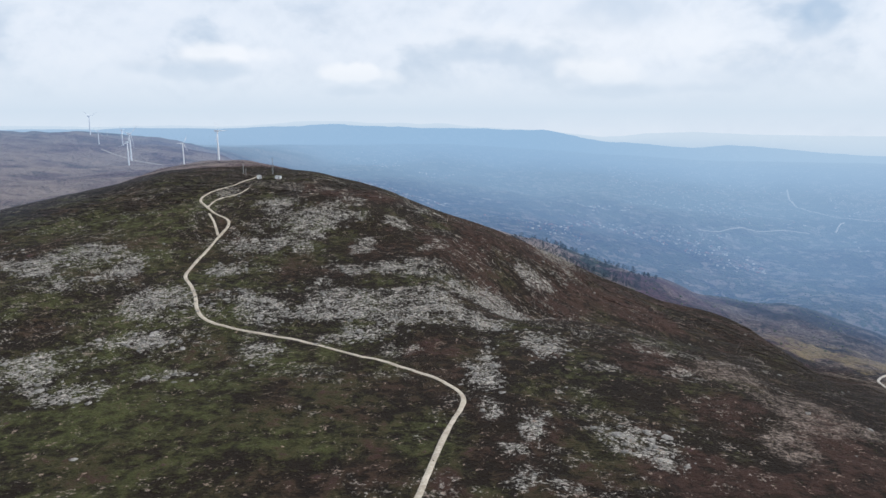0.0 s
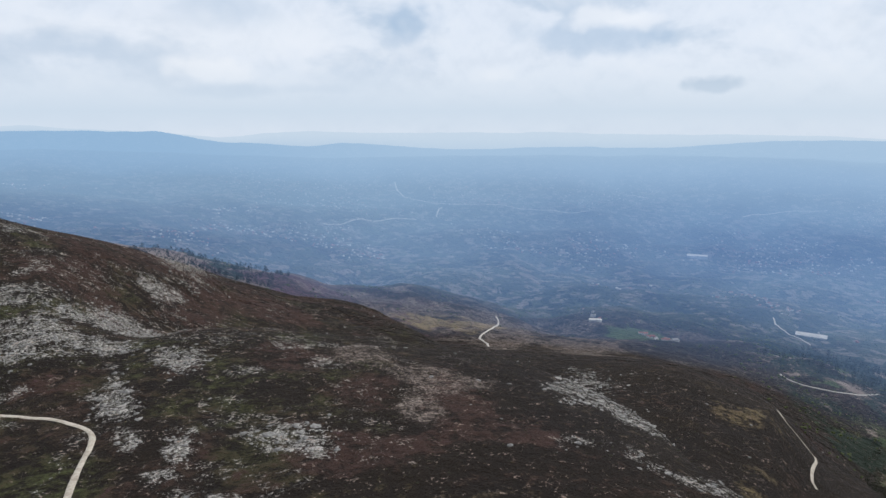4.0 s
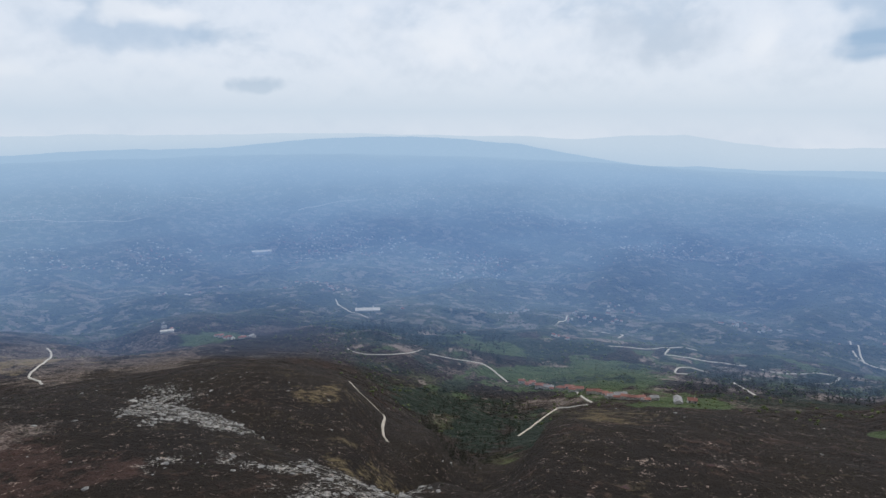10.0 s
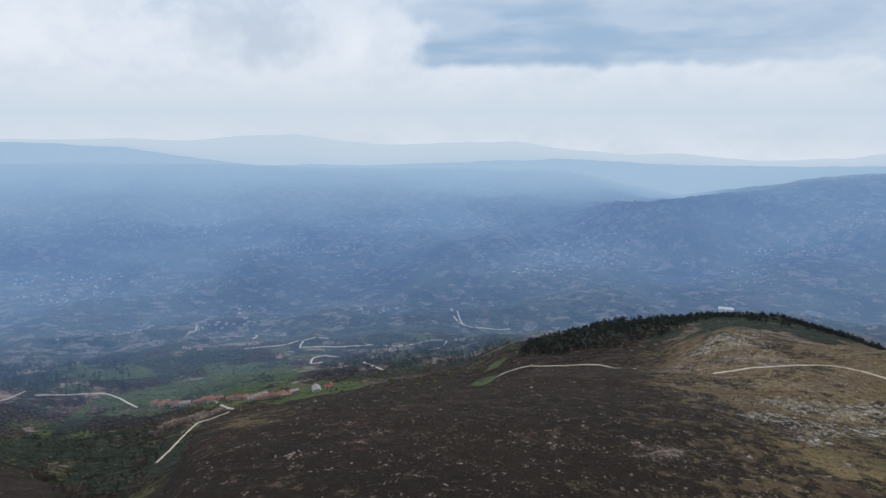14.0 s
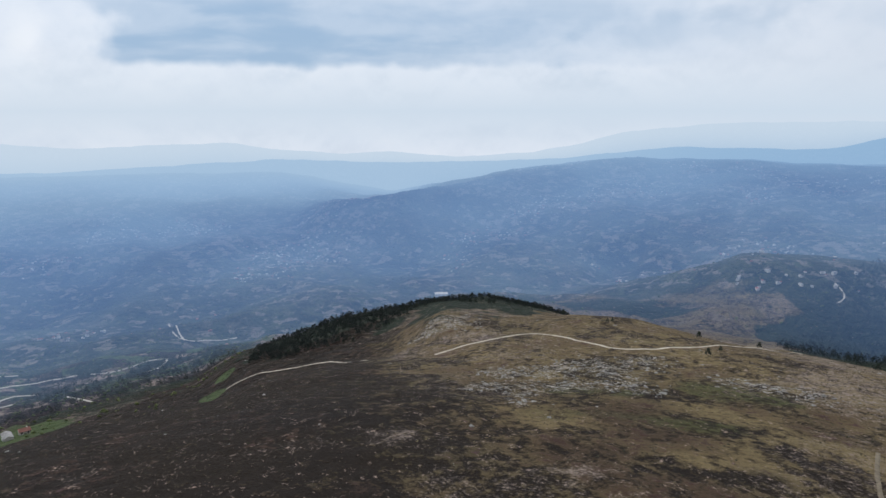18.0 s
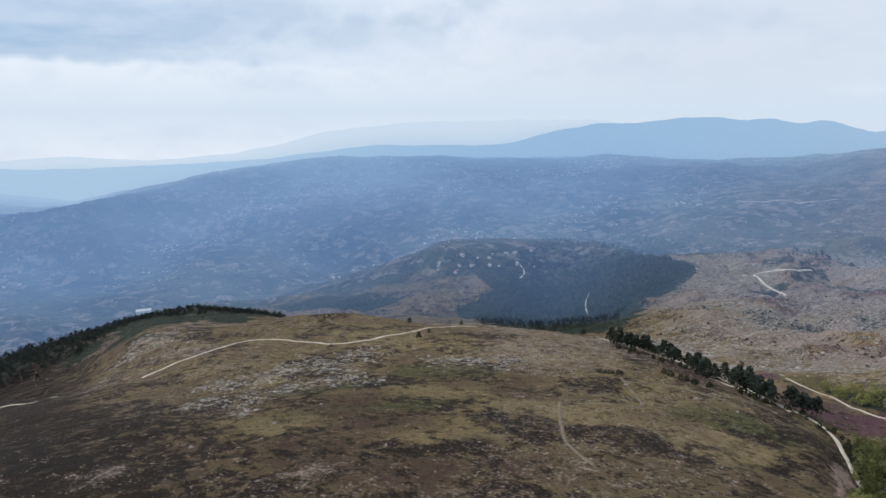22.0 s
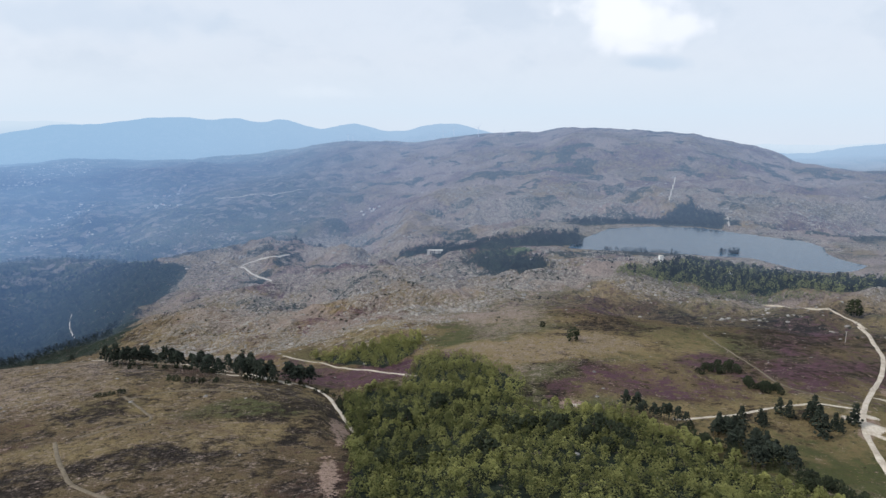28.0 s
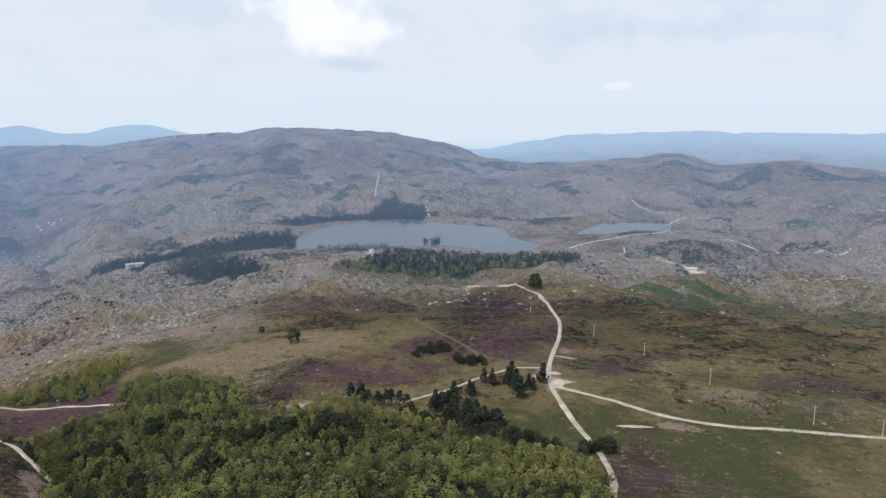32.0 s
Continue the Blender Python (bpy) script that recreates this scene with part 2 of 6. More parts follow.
FAR_RIDGE = [
    (-40, 3300, -2.2), (-20, 3300, -2.8), (-10, 4100, -2.7), (0, 4100, -2.7), (20, 4100, -3.8), (50, 4100, -3.5), (60, 4100, -3.5), (75, 4100, -4), (90, 4100, -4.7), (108, 4100, -4.9),
    (117, 4000, -6.6), (121, 3500, -5.9), (127, 3550, -4.7), (135, 3600, -3.9), (153, 3600, -3.6), (160, 3550, -3.35), (166, 3500, -3.6), (172, 3450, -3.6), (175, 3400, -3),
    (179, 3300, -2.5), (185, 3100, -2.4), (192, 2900, -1.9), (195, 2800, -1.8), (198, 2700, -1.35), (207, 2600, -1.5), (211, 2500, -2.7), (214, 2400, -3.8),
    (218, 2300, -4.5), (227, 2300, -4.1), (230, 2300, -3.6), (233, 2300, -4.2), (238, 2200, -3.8), (246, 2200, -4.7)]
SKYLINE = [(b, 4600, e) for b, e in (
    (-40, -1.3), (-16, -1.27), (-8.5, -1.05), (-0.5, -1.44), (4, -1.38), (8.4, -1.5), (12.9, -2.4), (20, -2.75), (22.3, -2.45), (27, -2.85), (31.3, -3.1), (40, -2.85),
    (49, -2.8), (56, -2.2), (62, -2.05), (67, -2.2), (72.8, -2.6), (77.4, -3.5), (82, -4.2), (91, -4.4), (100, -4.1), (108, -3.8), (114, -4.1), (122, -4.1), (131, -3.75))]
SKYLINE_SOUTH = [(b, 4600, e) for b, e in (
    (134.8, -3.34), (139.9, -2.64), (144, -2.83), (148, -2.8), (151, -2.55), (155, -1.5), (158.4, -0.95), (160.8, -0.96), (164, -0.4), (166.7, -0.42), (168.6, -0.75), (170.4, -0.47), (172.6, -0.78), (174.3, -0.54), (177.4, -1.5),
    (180, -0.94), (182.3, -1.64), (184.3, -1.58), (185.8, -1.14), (188.7, -1.0), (191, -1.7), (200, -2.5), (214.3, -3.1), (221, -1.93), (230, -1.6), (246, -1.5))]
LAST_RIDGE = [(b, 4880, e) for b, e in (
    (-40, -1.0), (-15.6, -1.08), (-10.3, -0.73), (-0.4, -1.0), (6, -1.35), (13, -1.9), (20, -1.5), (27, -1.7), (40, -1.6), (59, -1.75), (73, -2.0), (77.4, -2.1), (80.7, -1.87), (85.8, -1.68), (89, -2.17),
    (93.6, -2.59), (104, -2.3), (107, -2.9), (112, -3.3), (117, -3.2), (122, -3.6), (128, -3.3), (132, -2.6), (135.7, -1.5), (140.4, -0.95), (143, -0.81), (150, -0.55), (158, -0.6), (161, -1.2), (200, -2.6), (246, -1.7))]
LAKE_Z = EYE - 213.0


def smooth_wave(values, n):
    k = np.hanning(2 * n + 3)[1:-1]
    k /= k.sum()
    return np.convolve(np.concatenate([values[-n:], values, values[:n]]), k, "valid")


def lattice(ix, iy, seed):
    h = (ix.astype(np.int64) * 374761393 + iy.astype(np.int64) * 668265263 + seed * 974711) & 0x7FFFFFFF
    h = ((h ^ (h >> 13)) * 1274126177) & 0x7FFFFFFF
    return ((h ^ (h >> 16)) & 0xFFFF) / 65535.0


def grain(x, y, seed=0):
    """Smooth value noise, 0 to 1."""
    ix, iy = np.floor(x), np.floor(y)
    fx, fy = x - ix, y - iy
    fx, fy = fx * fx * (3 - 2 * fx), fy * fy * (3 - 2 * fy)
    a, b = lattice(ix, iy, seed), lattice(ix + 1, iy, seed)
    c, d = lattice(ix, iy + 1, seed), lattice(ix + 1, iy + 1, seed)
    return (a + (b - a) * fx) * (1 - fy) + (c + (d - c) * fx) * fy


def rough(x, y, size, octaves=4, seed=0):
    total, amp, norm = 0.0, 1.0, 0.0
    for k in range(octaves):
        total = total + amp * grain(x / size + 17.3 * k, y / size - 9.1 * k, seed + k)
        norm += amp
        amp *= 0.5
        size *= 0.47
    return total / norm


# land in bearings (columns) and ranges (rows)
BEARINGS = np.arange(-40.0, 320.0, 0.25)
RANGES = np.concatenate([[0.3, 30.0, 70.0, 110.0], 150.0 * (4960.0 / 150.0) ** np.linspace(0, 1, 340)])


def band(rows):
    rows = rows + [(320, rows[0][1], rows[0][2])]
    b = [row[0] for row in rows]
    r = smooth_wave(np.interp(BEARINGS, b, [row[1] for row in rows]), 5)
    e = smooth_wave(np.interp(BEARINGS, b, [row[2] for row in rows]), 3)
    return r, r * np.tan(np.radians(e))


def flow(xs, ys, at):
    """Monotone cubic curve through the knots, without overshoot."""
    h, d = np.diff(xs), np.diff(ys) / np.diff(xs)
    m = np.zeros_like(xs)
    same = d[:-1] * d[1:] > 0
    w1, w2 = 2 * h[1:] + h[:-1], h[1:] + 2 * h[:-1]
    safe = np.where(same, 1.0, 0.0)
    m[1:-1] = safe * (w1 + w2) / (w1 / np.where(same, d[:-1], 1) + w2 / np.where(same, d[1:], 1))
    m[0], m[-1] = d[0], d[-1]
    i = np.clip(np.searchsorted(xs, at) - 1, 0, len(xs) - 2)
    t = (at - xs[i]) / h[i]
    return (ys[i] * (1 + 2 * t) * (1 - t) ** 2 + m[i] * h[i] * t * (1 - t) ** 2
            + ys[i + 1] * t * t * (3 - 2 * t) + m[i + 1] * h[i] * t * t * (t - 1))


BANDS = [band(rows) for rows in (FOREGROUND, NEAR_EDGE, BEHIND_EDGE, RIDGE + RIDGE_EAST, BEHIND_RIDGE + PINE_HILL, MIDDLE, BEHIND_HILLS, VALLEY, FAR_VALLEY, FAR_RIDGE)]
SKY_R, SKY_Z = band(SKYLINE + SKYLINE_SOUTH)
LAST_R, LAST_Z = band(LAST_RIDGE)
LAND = np.zeros((len(RANGES), len(BEARINGS)))
for j in range(len(BEARINGS)):
    rs, zs = [0.2, 90.0], [-112.0, -113.0]
    for r, z in BANDS:
        r_here = max(r[j], rs[-1] * 1.03)
        rs.append(r_here)
        zs.append(z[j] * r_here / r[j])
    gap = 0.5 * (rs[-1] + SKY_R[j])
    fold = 0.006 if BEARINGS[j] > 116 else -0.002
    low = gap * min(zs[-1] / rs[-1], SKY_Z[j] / SKY_R[j]) - fold * gap
    rs += [gap, SKY_R[j], 4740.0, LAST_R[j], 4960.0]
    zs += [low, SKY_Z[j], 4740.0 * min(SKY_Z[j] / SKY_R[j], LAST_Z[j] / LAST_R[j]) - 25.0, LAST_Z[j], LAST_Z[j] - 60.0]
    LAND[:, j] = flow(np.array(rs), np.array(zs), RANGES)
BB, RR = np.meshgrid(np.radians(BEARINGS), RANGES)
GX, GY = RR * np.sin(BB), RR * np.cos(BB)
# hummocks and gullies, larger with the distance
LAND += np.clip(RR / 330, 0.25, 1.5) * 4.5 * (rough(GX, GY, 85, 4, 3) - 0.5) + 1.6 * (rough(GX, GY, 16, 3, 9) - 0.5)
LAND += np.clip((RR - 800) / 900, 0, 1) * np.clip((4300 - RR) / 700, 0.15, 1) * 62.0 * (rough(GX, GY, 360, 5, 21) - 0.5)
LAND += np.clip((RR - 3600) / 800, 0, 1) * 22.0 * (rough(GX, GY, 240, 4, 29) - 0.5)


def crag(x, y, size, octaves, seed):
    """Ridges and folds, 0 to 1, sharp along their crests."""
    return 1.0 - np.abs(2.0 * rough(x, y, size, octaves, seed) - 1.0) * 2.2


def swell(bearing, reach, tall, wide):
    """A rounded knoll (or, with a minus, a hollow)."""
    x, y = reach * math.sin(radians(bearing)), reach * math.cos(radians(bearing))
    return tall * np.exp(-((GX - x) ** 2 + (GY - y) ** 2) / (2.0 * wide * wide))


TURN = np.degrees(BB)
PLATEAU = np.clip((TURN - 150) / 25, 0, 1) * np.clip((RR - 560) / 200, 0, 1) * np.clip((2500 - RR) / 900, 0.3, 1)
LOWLAND = np.clip((TURN + 5) / 20, 0, 1) * np.clip((172 - TURN) / 15, 0, 1) * np.clip((RR - 950) / 400, 0, 1) * np.clip((3500 - RR) / 900, 0, 1)
LAND += PLATEAU * (30.0 * (crag(GX, GY, 300, 4, 33) - 0.6) + 11.0 * (crag(GX, GY, 85, 3, 43) - 0.6))
LAND += LOWLAND * (28.0 * (crag(GX, GY, 480, 3, 53) - 0.6) + 5.0 * (crag(GX, GY, 150, 3, 63) - 0.6))
LAND += swell(196, 470, 11, 55) + swell(146, 1650, 55, 190) + swell(155.5, 1330, -55, 150) + swell(27, 1450, 6, 180) + swell(62, 1180, 26, 90) + swell(124.6, 840, 5, 12)


def fold(crest, wide, dip):
    """A crest through (bearing, range, degrees above the eye's level), with lower ground behind it."""
    b = [p[0] for p in crest]
    r = np.interp(BEARINGS, b, [p[1] for p in crest])
    z = r * np.tan(np.radians(smooth_wave(np.interp(BEARINGS, b, [p[2] for p in crest]), 4)))
    near = np.clip((BEARINGS - b[0] + 3.0) / 3.0, 0, 1) * np.clip((b[-1] + 3.0 - BEARINGS) / 3.0, 0, 1)
    for j in np.nonzero(near)[0]:
        lift = z[j] - np.interp(r[j], RANGES, LAND[:, j])
        away = np.log(RANGES / r[j])
        LAND[:, j] += near[j] * (lift * np.exp(-away ** 2 / (2.0 * wide * wide)) - dip * np.exp(-(away - 2.6 * wide) ** 2 / (2.0 * wide * wide)))


fold([(158, 1450, -13.4), (161, 1420, -12.4), (163, 1400, -11.75), (167, 1400, -11.4), (171, 1400, -10.95), (176, 1380, -10.9), (181, 1330, -11.7)], 0.09, 40.0)
fold([(136, 1700, -14.1), (143, 1750, -11.74), (145.3, 1780, -10.75), (150, 1800, -10.4), (156, 1800, -10.5), (161, 1750, -11.5)], 0.08, 25.0)
fold([(112, 2900, -7.4), (116, 2900, -7.05), (118, 2900, -6.6), (122, 2950, -6.24), (126.6, 3000, -5.8), (131, 3000, -6.3)], 0.07, 4.0)
LAND += EYE


def inside(bearing, reach, points):
    """Signed: how deep inside (positive) a closed outline, given by (bearing, range), the places lie, in metres."""
    px = np.array([r * math.sin(radians(b)) for b, r in points])
    py = np.array([r * math.cos(radians(b)) for b, r in points])
    x, y = reach * np.sin(np.radians(bearing)), reach * np.cos(np.radians(bearing))
    best = np.full(np.shape(x), 1e9)
    within = np.zeros(np.shape(x), bool)
    for i in range(len(px)):
        ax, ay, bx, by = px[i - 1], py[i - 1], px[i], py[i]
        t = np.clip(((x - ax) * (bx - ax) + (y - ay) * (by - ay)) / ((bx - ax) ** 2 + (by - ay) ** 2 + 1e-9), 0, 1)
        best = np.minimum(best, np.hypot(x - ax - t * (bx - ax), y - ay - t * (by - ay)))
        cross = (ay > y) != (by > y)
        within ^= cross & (x < (bx - ax) * (y - ay) / (by - ay + 1e-9) + ax)
    return np.where(within, best, -best)


def height(x, y):
    """The land's height at a place."""
    b = (np.degrees(np.arctan2(x, y)) + 40.0) % 360.0 / 0.25
    r = np.hypot(x, y)
    i = np.clip(np.searchsorted(RANGES, r) - 1, 0, len(RANGES) - 2)
    t = np.clip((r - RANGES[i]) / (RANGES[i + 1] - RANGES[i]), 0, 1)
    n = len(BEARINGS)
    j = np.floor(b).astype(int) % n
    s = b - np.floor(b)
    k = (j + 1) % n
    return ((LAND[i, j] * (1 - s) + LAND[i, k] * s) * (1 - t) + (LAND[i + 1, j] * (1 - s) + LAND[i + 1, k] * s) * t)


def polar(bearing, reach):
    x, y = reach * math.sin(radians(bearing)), reach * math.cos(radians(bearing))
    return Vector((x, y, float(height(np.array(x), np.array(y)))))


BIG_LAKE = [(197.6, 1085), (199, 1180), (201, 1290), (204, 1330), (208, 1345), (212, 1300), (216, 1270), (219, 1215), (222.6, 1165),
            (220.6, 1105), (217.5, 1040), (215.2, 1035), (212, 1090), (208.5, 1085), (205.5, 1085), (202, 1082)]
SMALL_LAKE = [(222.2, 1215), (224.5, 1225), (227.5, 1285), (230.0, 1290), (230.0, 1375), (227, 1375), (224.2, 1330)]
BDEG = np.degrees(BB)
for outline in (BIG_LAKE, SMALL_LAKE):
    deep = inside(BDEG, RR, outline)
    keep = np.clip(-deep / 160.0, 0, 1) ** 1.5
    LAND = np.where(deep > 0, LAKE_Z - np.clip(deep * 0.2, 0, 4.0), LAND * keep + (LAKE_Z + np.clip(-deep * 0.05, 0, 6)) * (1 - keep))
# ---- materials ----
def material(name):
    m = bpy.data.materials.new(name)
    m.use_nodes = True
    return m, Nodes(m.node_tree)


def haze_facing(n):
    """Distance from the hilltop, and how far towards the sun, where the painted haze glows most, a place lies (0 to 1).
    """
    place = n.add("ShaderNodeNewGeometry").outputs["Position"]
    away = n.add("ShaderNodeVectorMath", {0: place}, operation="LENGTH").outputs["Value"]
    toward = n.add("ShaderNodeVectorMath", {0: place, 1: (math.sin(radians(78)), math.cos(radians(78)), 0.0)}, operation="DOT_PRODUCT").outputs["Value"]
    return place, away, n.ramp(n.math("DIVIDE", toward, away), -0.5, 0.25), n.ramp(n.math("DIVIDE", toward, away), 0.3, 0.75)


def haze_share(n):
    """Share of painted haze in a far material, by distance from the hilltop."""
    place, away, facing, sunward = haze_facing(n)
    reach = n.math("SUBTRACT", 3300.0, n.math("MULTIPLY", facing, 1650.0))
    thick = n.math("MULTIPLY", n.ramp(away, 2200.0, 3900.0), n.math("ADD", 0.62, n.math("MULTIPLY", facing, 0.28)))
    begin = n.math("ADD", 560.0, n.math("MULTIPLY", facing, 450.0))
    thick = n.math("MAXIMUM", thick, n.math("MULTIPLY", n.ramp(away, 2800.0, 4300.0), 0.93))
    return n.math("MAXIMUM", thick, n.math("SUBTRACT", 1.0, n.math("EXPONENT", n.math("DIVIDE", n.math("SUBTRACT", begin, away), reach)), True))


def haze_emission(n):
    """The painted haze itself, an emission: blue, paler towards the skyline, in broad drifts."""
    place, away, facing, sunward = haze_facing(n)
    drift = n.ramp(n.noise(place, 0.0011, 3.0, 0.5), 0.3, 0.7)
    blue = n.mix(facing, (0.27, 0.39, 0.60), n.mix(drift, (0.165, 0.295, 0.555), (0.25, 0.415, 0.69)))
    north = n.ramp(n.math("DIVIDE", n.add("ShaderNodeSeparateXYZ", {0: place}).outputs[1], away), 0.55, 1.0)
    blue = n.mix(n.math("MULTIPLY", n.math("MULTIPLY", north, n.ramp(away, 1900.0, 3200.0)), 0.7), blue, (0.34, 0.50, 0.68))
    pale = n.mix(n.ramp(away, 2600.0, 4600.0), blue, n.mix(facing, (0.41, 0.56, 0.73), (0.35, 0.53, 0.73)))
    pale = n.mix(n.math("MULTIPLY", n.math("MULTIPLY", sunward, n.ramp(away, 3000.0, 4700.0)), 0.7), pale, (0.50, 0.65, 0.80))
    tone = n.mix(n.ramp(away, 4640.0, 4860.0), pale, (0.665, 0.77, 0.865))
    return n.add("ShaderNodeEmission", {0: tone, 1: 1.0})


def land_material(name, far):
    """Heath: grass, heather, granite and bare earth by the cover that grows there; far land has distance haze painted
    in as emission.
    """
    m, n = material(name)
    place = n.add("ShaderNodeNewGeometry").outputs["Position"]
    first = n.add("ShaderNodeSeparateColor", {0: n.add("ShaderNodeVertexColor", layer_name="cover_one").outputs[0]}).outputs
    second = n.add("ShaderNodeSeparateColor", {0: n.add("ShaderNodeVertexColor", layer_name="cover_two").outputs[0]}).outputs
    last = n.add("ShaderNodeVertexColor", layer_name="cover_three")
    third = n.add("ShaderNodeSeparateColor", {0: last.outputs[0]}).outputs
    broad = n.noise(place, 0.012, 5.0, 0.6)
    tuft = n.noise(place, 0.2, 6.0, 0.68)
    fine = n.noise(place, 0.75, 4.0, 0.7)
    stone = n.noise(place, 0.16, 6.0, 0.72, 0.6)
    streak = n.noise(place, 0.06, 5.0, 0.62, 0.8)

    bent = n.add("ShaderNodeVectorMath", {0: place, 1: n.add("ShaderNodeVectorMath", {0: n.add("ShaderNodeTexNoise", {"Vector": place, "Scale": 0.11, "Detail": 3.0}).outputs["Color"], 1: (14.0, 14.0, 14.0)}, operation="MULTIPLY").outputs[0]}, operation="ADD").outputs[0]
    cells = n.add("ShaderNodeTexVoronoi", {"Vector": bent, "Scale": 0.24, "Detail": 1.0, "Randomness": 1.0}, feature="F1")
    gaps = n.add("ShaderNodeTexVoronoi", {"Vector": bent, "Scale": 0.24, "Detail": 1.0, "Randomness": 1.0}, feature="DISTANCE_TO_EDGE").outputs["Distance"]
    block = n.add("ShaderNodeSeparateColor", {0: cells.outputs["Color"]}).outputs[0]
    grit = n.math("ADD", n.math("MULTIPLY", n.math("SUBTRACT", stone, 0.5), 1.9), n.math("MULTIPLY", n.math("SUBTRACT", fine, 0.5), 1.7))
    tangle = n.math("ADD", n.math("MULTIPLY", n.math("SUBTRACT", tuft, 0.5), 1.5), n.math("ADD", n.math("MULTIPLY", n.math("SUBTRACT", streak, 0.5), 1.3), n.math("MULTIPLY", n.math("SUBTRACT", fine, 0.5), 0.5)))

    def growth(mask, pattern, width=0.3):
        """Where a cover grows: its share of the ground, broken up by a pattern of its own."""
        return n.ramp(n.math("ADD", mask, pattern), 0.5 - width / 2, 0.5 + width / 2)

    scrub = n.mix(tuft, (0.0075, 0.0055, 0.0046), (0.025, 0.0175, 0.0125))
    scrub = n.mix(n.ramp(broad, 0.4, 0.65), scrub, n.mix(fine, (0.0085, 0.006, 0.0046), (0.030, 0.0205, 0.0125)))
    ochre = n.mix(tuft, (0.092, 0.066, 0.032), (0.285, 0.217, 0.108))
    grass = n.mix(tuft, (0.026, 0.030, 0.011), (0.105, 0.110, 0.041))
    heath = n.mix(tuft, (0.019, 0.0098, 0.0080), (0.080, 0.046, 0.035))
    bloom = n.mix(tuft, (0.032, 0.014, 0.020), (0.125, 0.066, 0.086))
    dry = n.mix(fine, (0.085, 0.065, 0.054), (0.38, 0.305, 0.26))
    rock = n.mix(fine, (0.125, 0.115, 0.104), (0.55, 0.52, 0.478))
    rock = n.mix(1.0, rock, n.mix(block, (0.62, 0.62, 0.62), (1.35, 1.34, 1.32)), "MULTIPLY")
    rock = n.mix(n.ramp(gaps, 0.0, 0.09), (0.13, 0.118, 0.10), rock)
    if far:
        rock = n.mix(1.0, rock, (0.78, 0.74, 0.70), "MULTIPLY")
    earth = n.mix(fine, (0.17, 0.115, 0.088), (0.34, 0.25, 0.20))
    field = n.mix(streak, (0.028, 0.044, 0.018), (0.085, 0.113, 0.044))
    wood = n.mix(tuft, (0.008, 0.014, 0.011), (0.028, 0.038, 0.023))
    colour = n.mix(growth(first[0], tangle, 0.6), scrub, ochre)
    colour = n.mix(growth(first[1], tangle, 0.6), colour, grass)
    colour = n.mix(growth(first[2], tangle, 0.5), colour, heath)
    colour = n.mix(growth(third[2], tangle, 0.45), colour, bloom)
    colour = n.mix(growth(second[2], n.math("MULTIPLY", grit, 0.6), 0.5), colour, dry)
    colour = n.mix(growth(third[0], n.math("MULTIPLY", tangle, 0.4), 0.2), colour, field)
    colour = n.mix(growth(third[1], n.math("MULTIPLY", tangle, 0.6), 0.25), colour, wood)
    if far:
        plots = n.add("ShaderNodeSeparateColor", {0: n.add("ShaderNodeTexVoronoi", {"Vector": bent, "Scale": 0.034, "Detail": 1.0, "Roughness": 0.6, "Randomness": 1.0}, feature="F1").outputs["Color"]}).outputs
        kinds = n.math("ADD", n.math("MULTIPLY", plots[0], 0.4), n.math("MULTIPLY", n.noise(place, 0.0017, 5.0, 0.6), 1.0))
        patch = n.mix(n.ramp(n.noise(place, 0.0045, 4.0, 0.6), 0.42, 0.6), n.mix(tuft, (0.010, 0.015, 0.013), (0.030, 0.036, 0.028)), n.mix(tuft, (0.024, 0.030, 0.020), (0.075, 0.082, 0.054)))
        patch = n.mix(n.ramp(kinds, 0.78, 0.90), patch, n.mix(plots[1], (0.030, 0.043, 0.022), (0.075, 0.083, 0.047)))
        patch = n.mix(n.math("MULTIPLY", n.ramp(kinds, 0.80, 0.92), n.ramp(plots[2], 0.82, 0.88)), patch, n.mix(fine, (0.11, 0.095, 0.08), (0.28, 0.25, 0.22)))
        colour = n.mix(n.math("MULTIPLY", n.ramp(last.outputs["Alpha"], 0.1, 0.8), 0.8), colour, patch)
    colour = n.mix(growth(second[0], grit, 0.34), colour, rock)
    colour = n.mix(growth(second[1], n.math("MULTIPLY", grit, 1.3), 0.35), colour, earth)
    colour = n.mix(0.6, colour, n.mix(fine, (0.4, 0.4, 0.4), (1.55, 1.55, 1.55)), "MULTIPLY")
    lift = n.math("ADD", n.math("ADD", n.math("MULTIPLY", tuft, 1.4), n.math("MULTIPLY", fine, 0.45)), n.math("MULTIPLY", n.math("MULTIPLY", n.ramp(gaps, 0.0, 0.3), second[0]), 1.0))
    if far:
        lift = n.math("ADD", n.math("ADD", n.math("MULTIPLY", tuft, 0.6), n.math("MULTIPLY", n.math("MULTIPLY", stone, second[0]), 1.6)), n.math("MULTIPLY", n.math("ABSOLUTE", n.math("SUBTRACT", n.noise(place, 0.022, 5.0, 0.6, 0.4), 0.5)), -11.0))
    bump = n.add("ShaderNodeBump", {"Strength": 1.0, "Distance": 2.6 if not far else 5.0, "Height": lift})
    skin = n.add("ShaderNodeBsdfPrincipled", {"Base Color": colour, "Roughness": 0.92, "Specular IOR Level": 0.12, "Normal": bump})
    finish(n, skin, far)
    return m


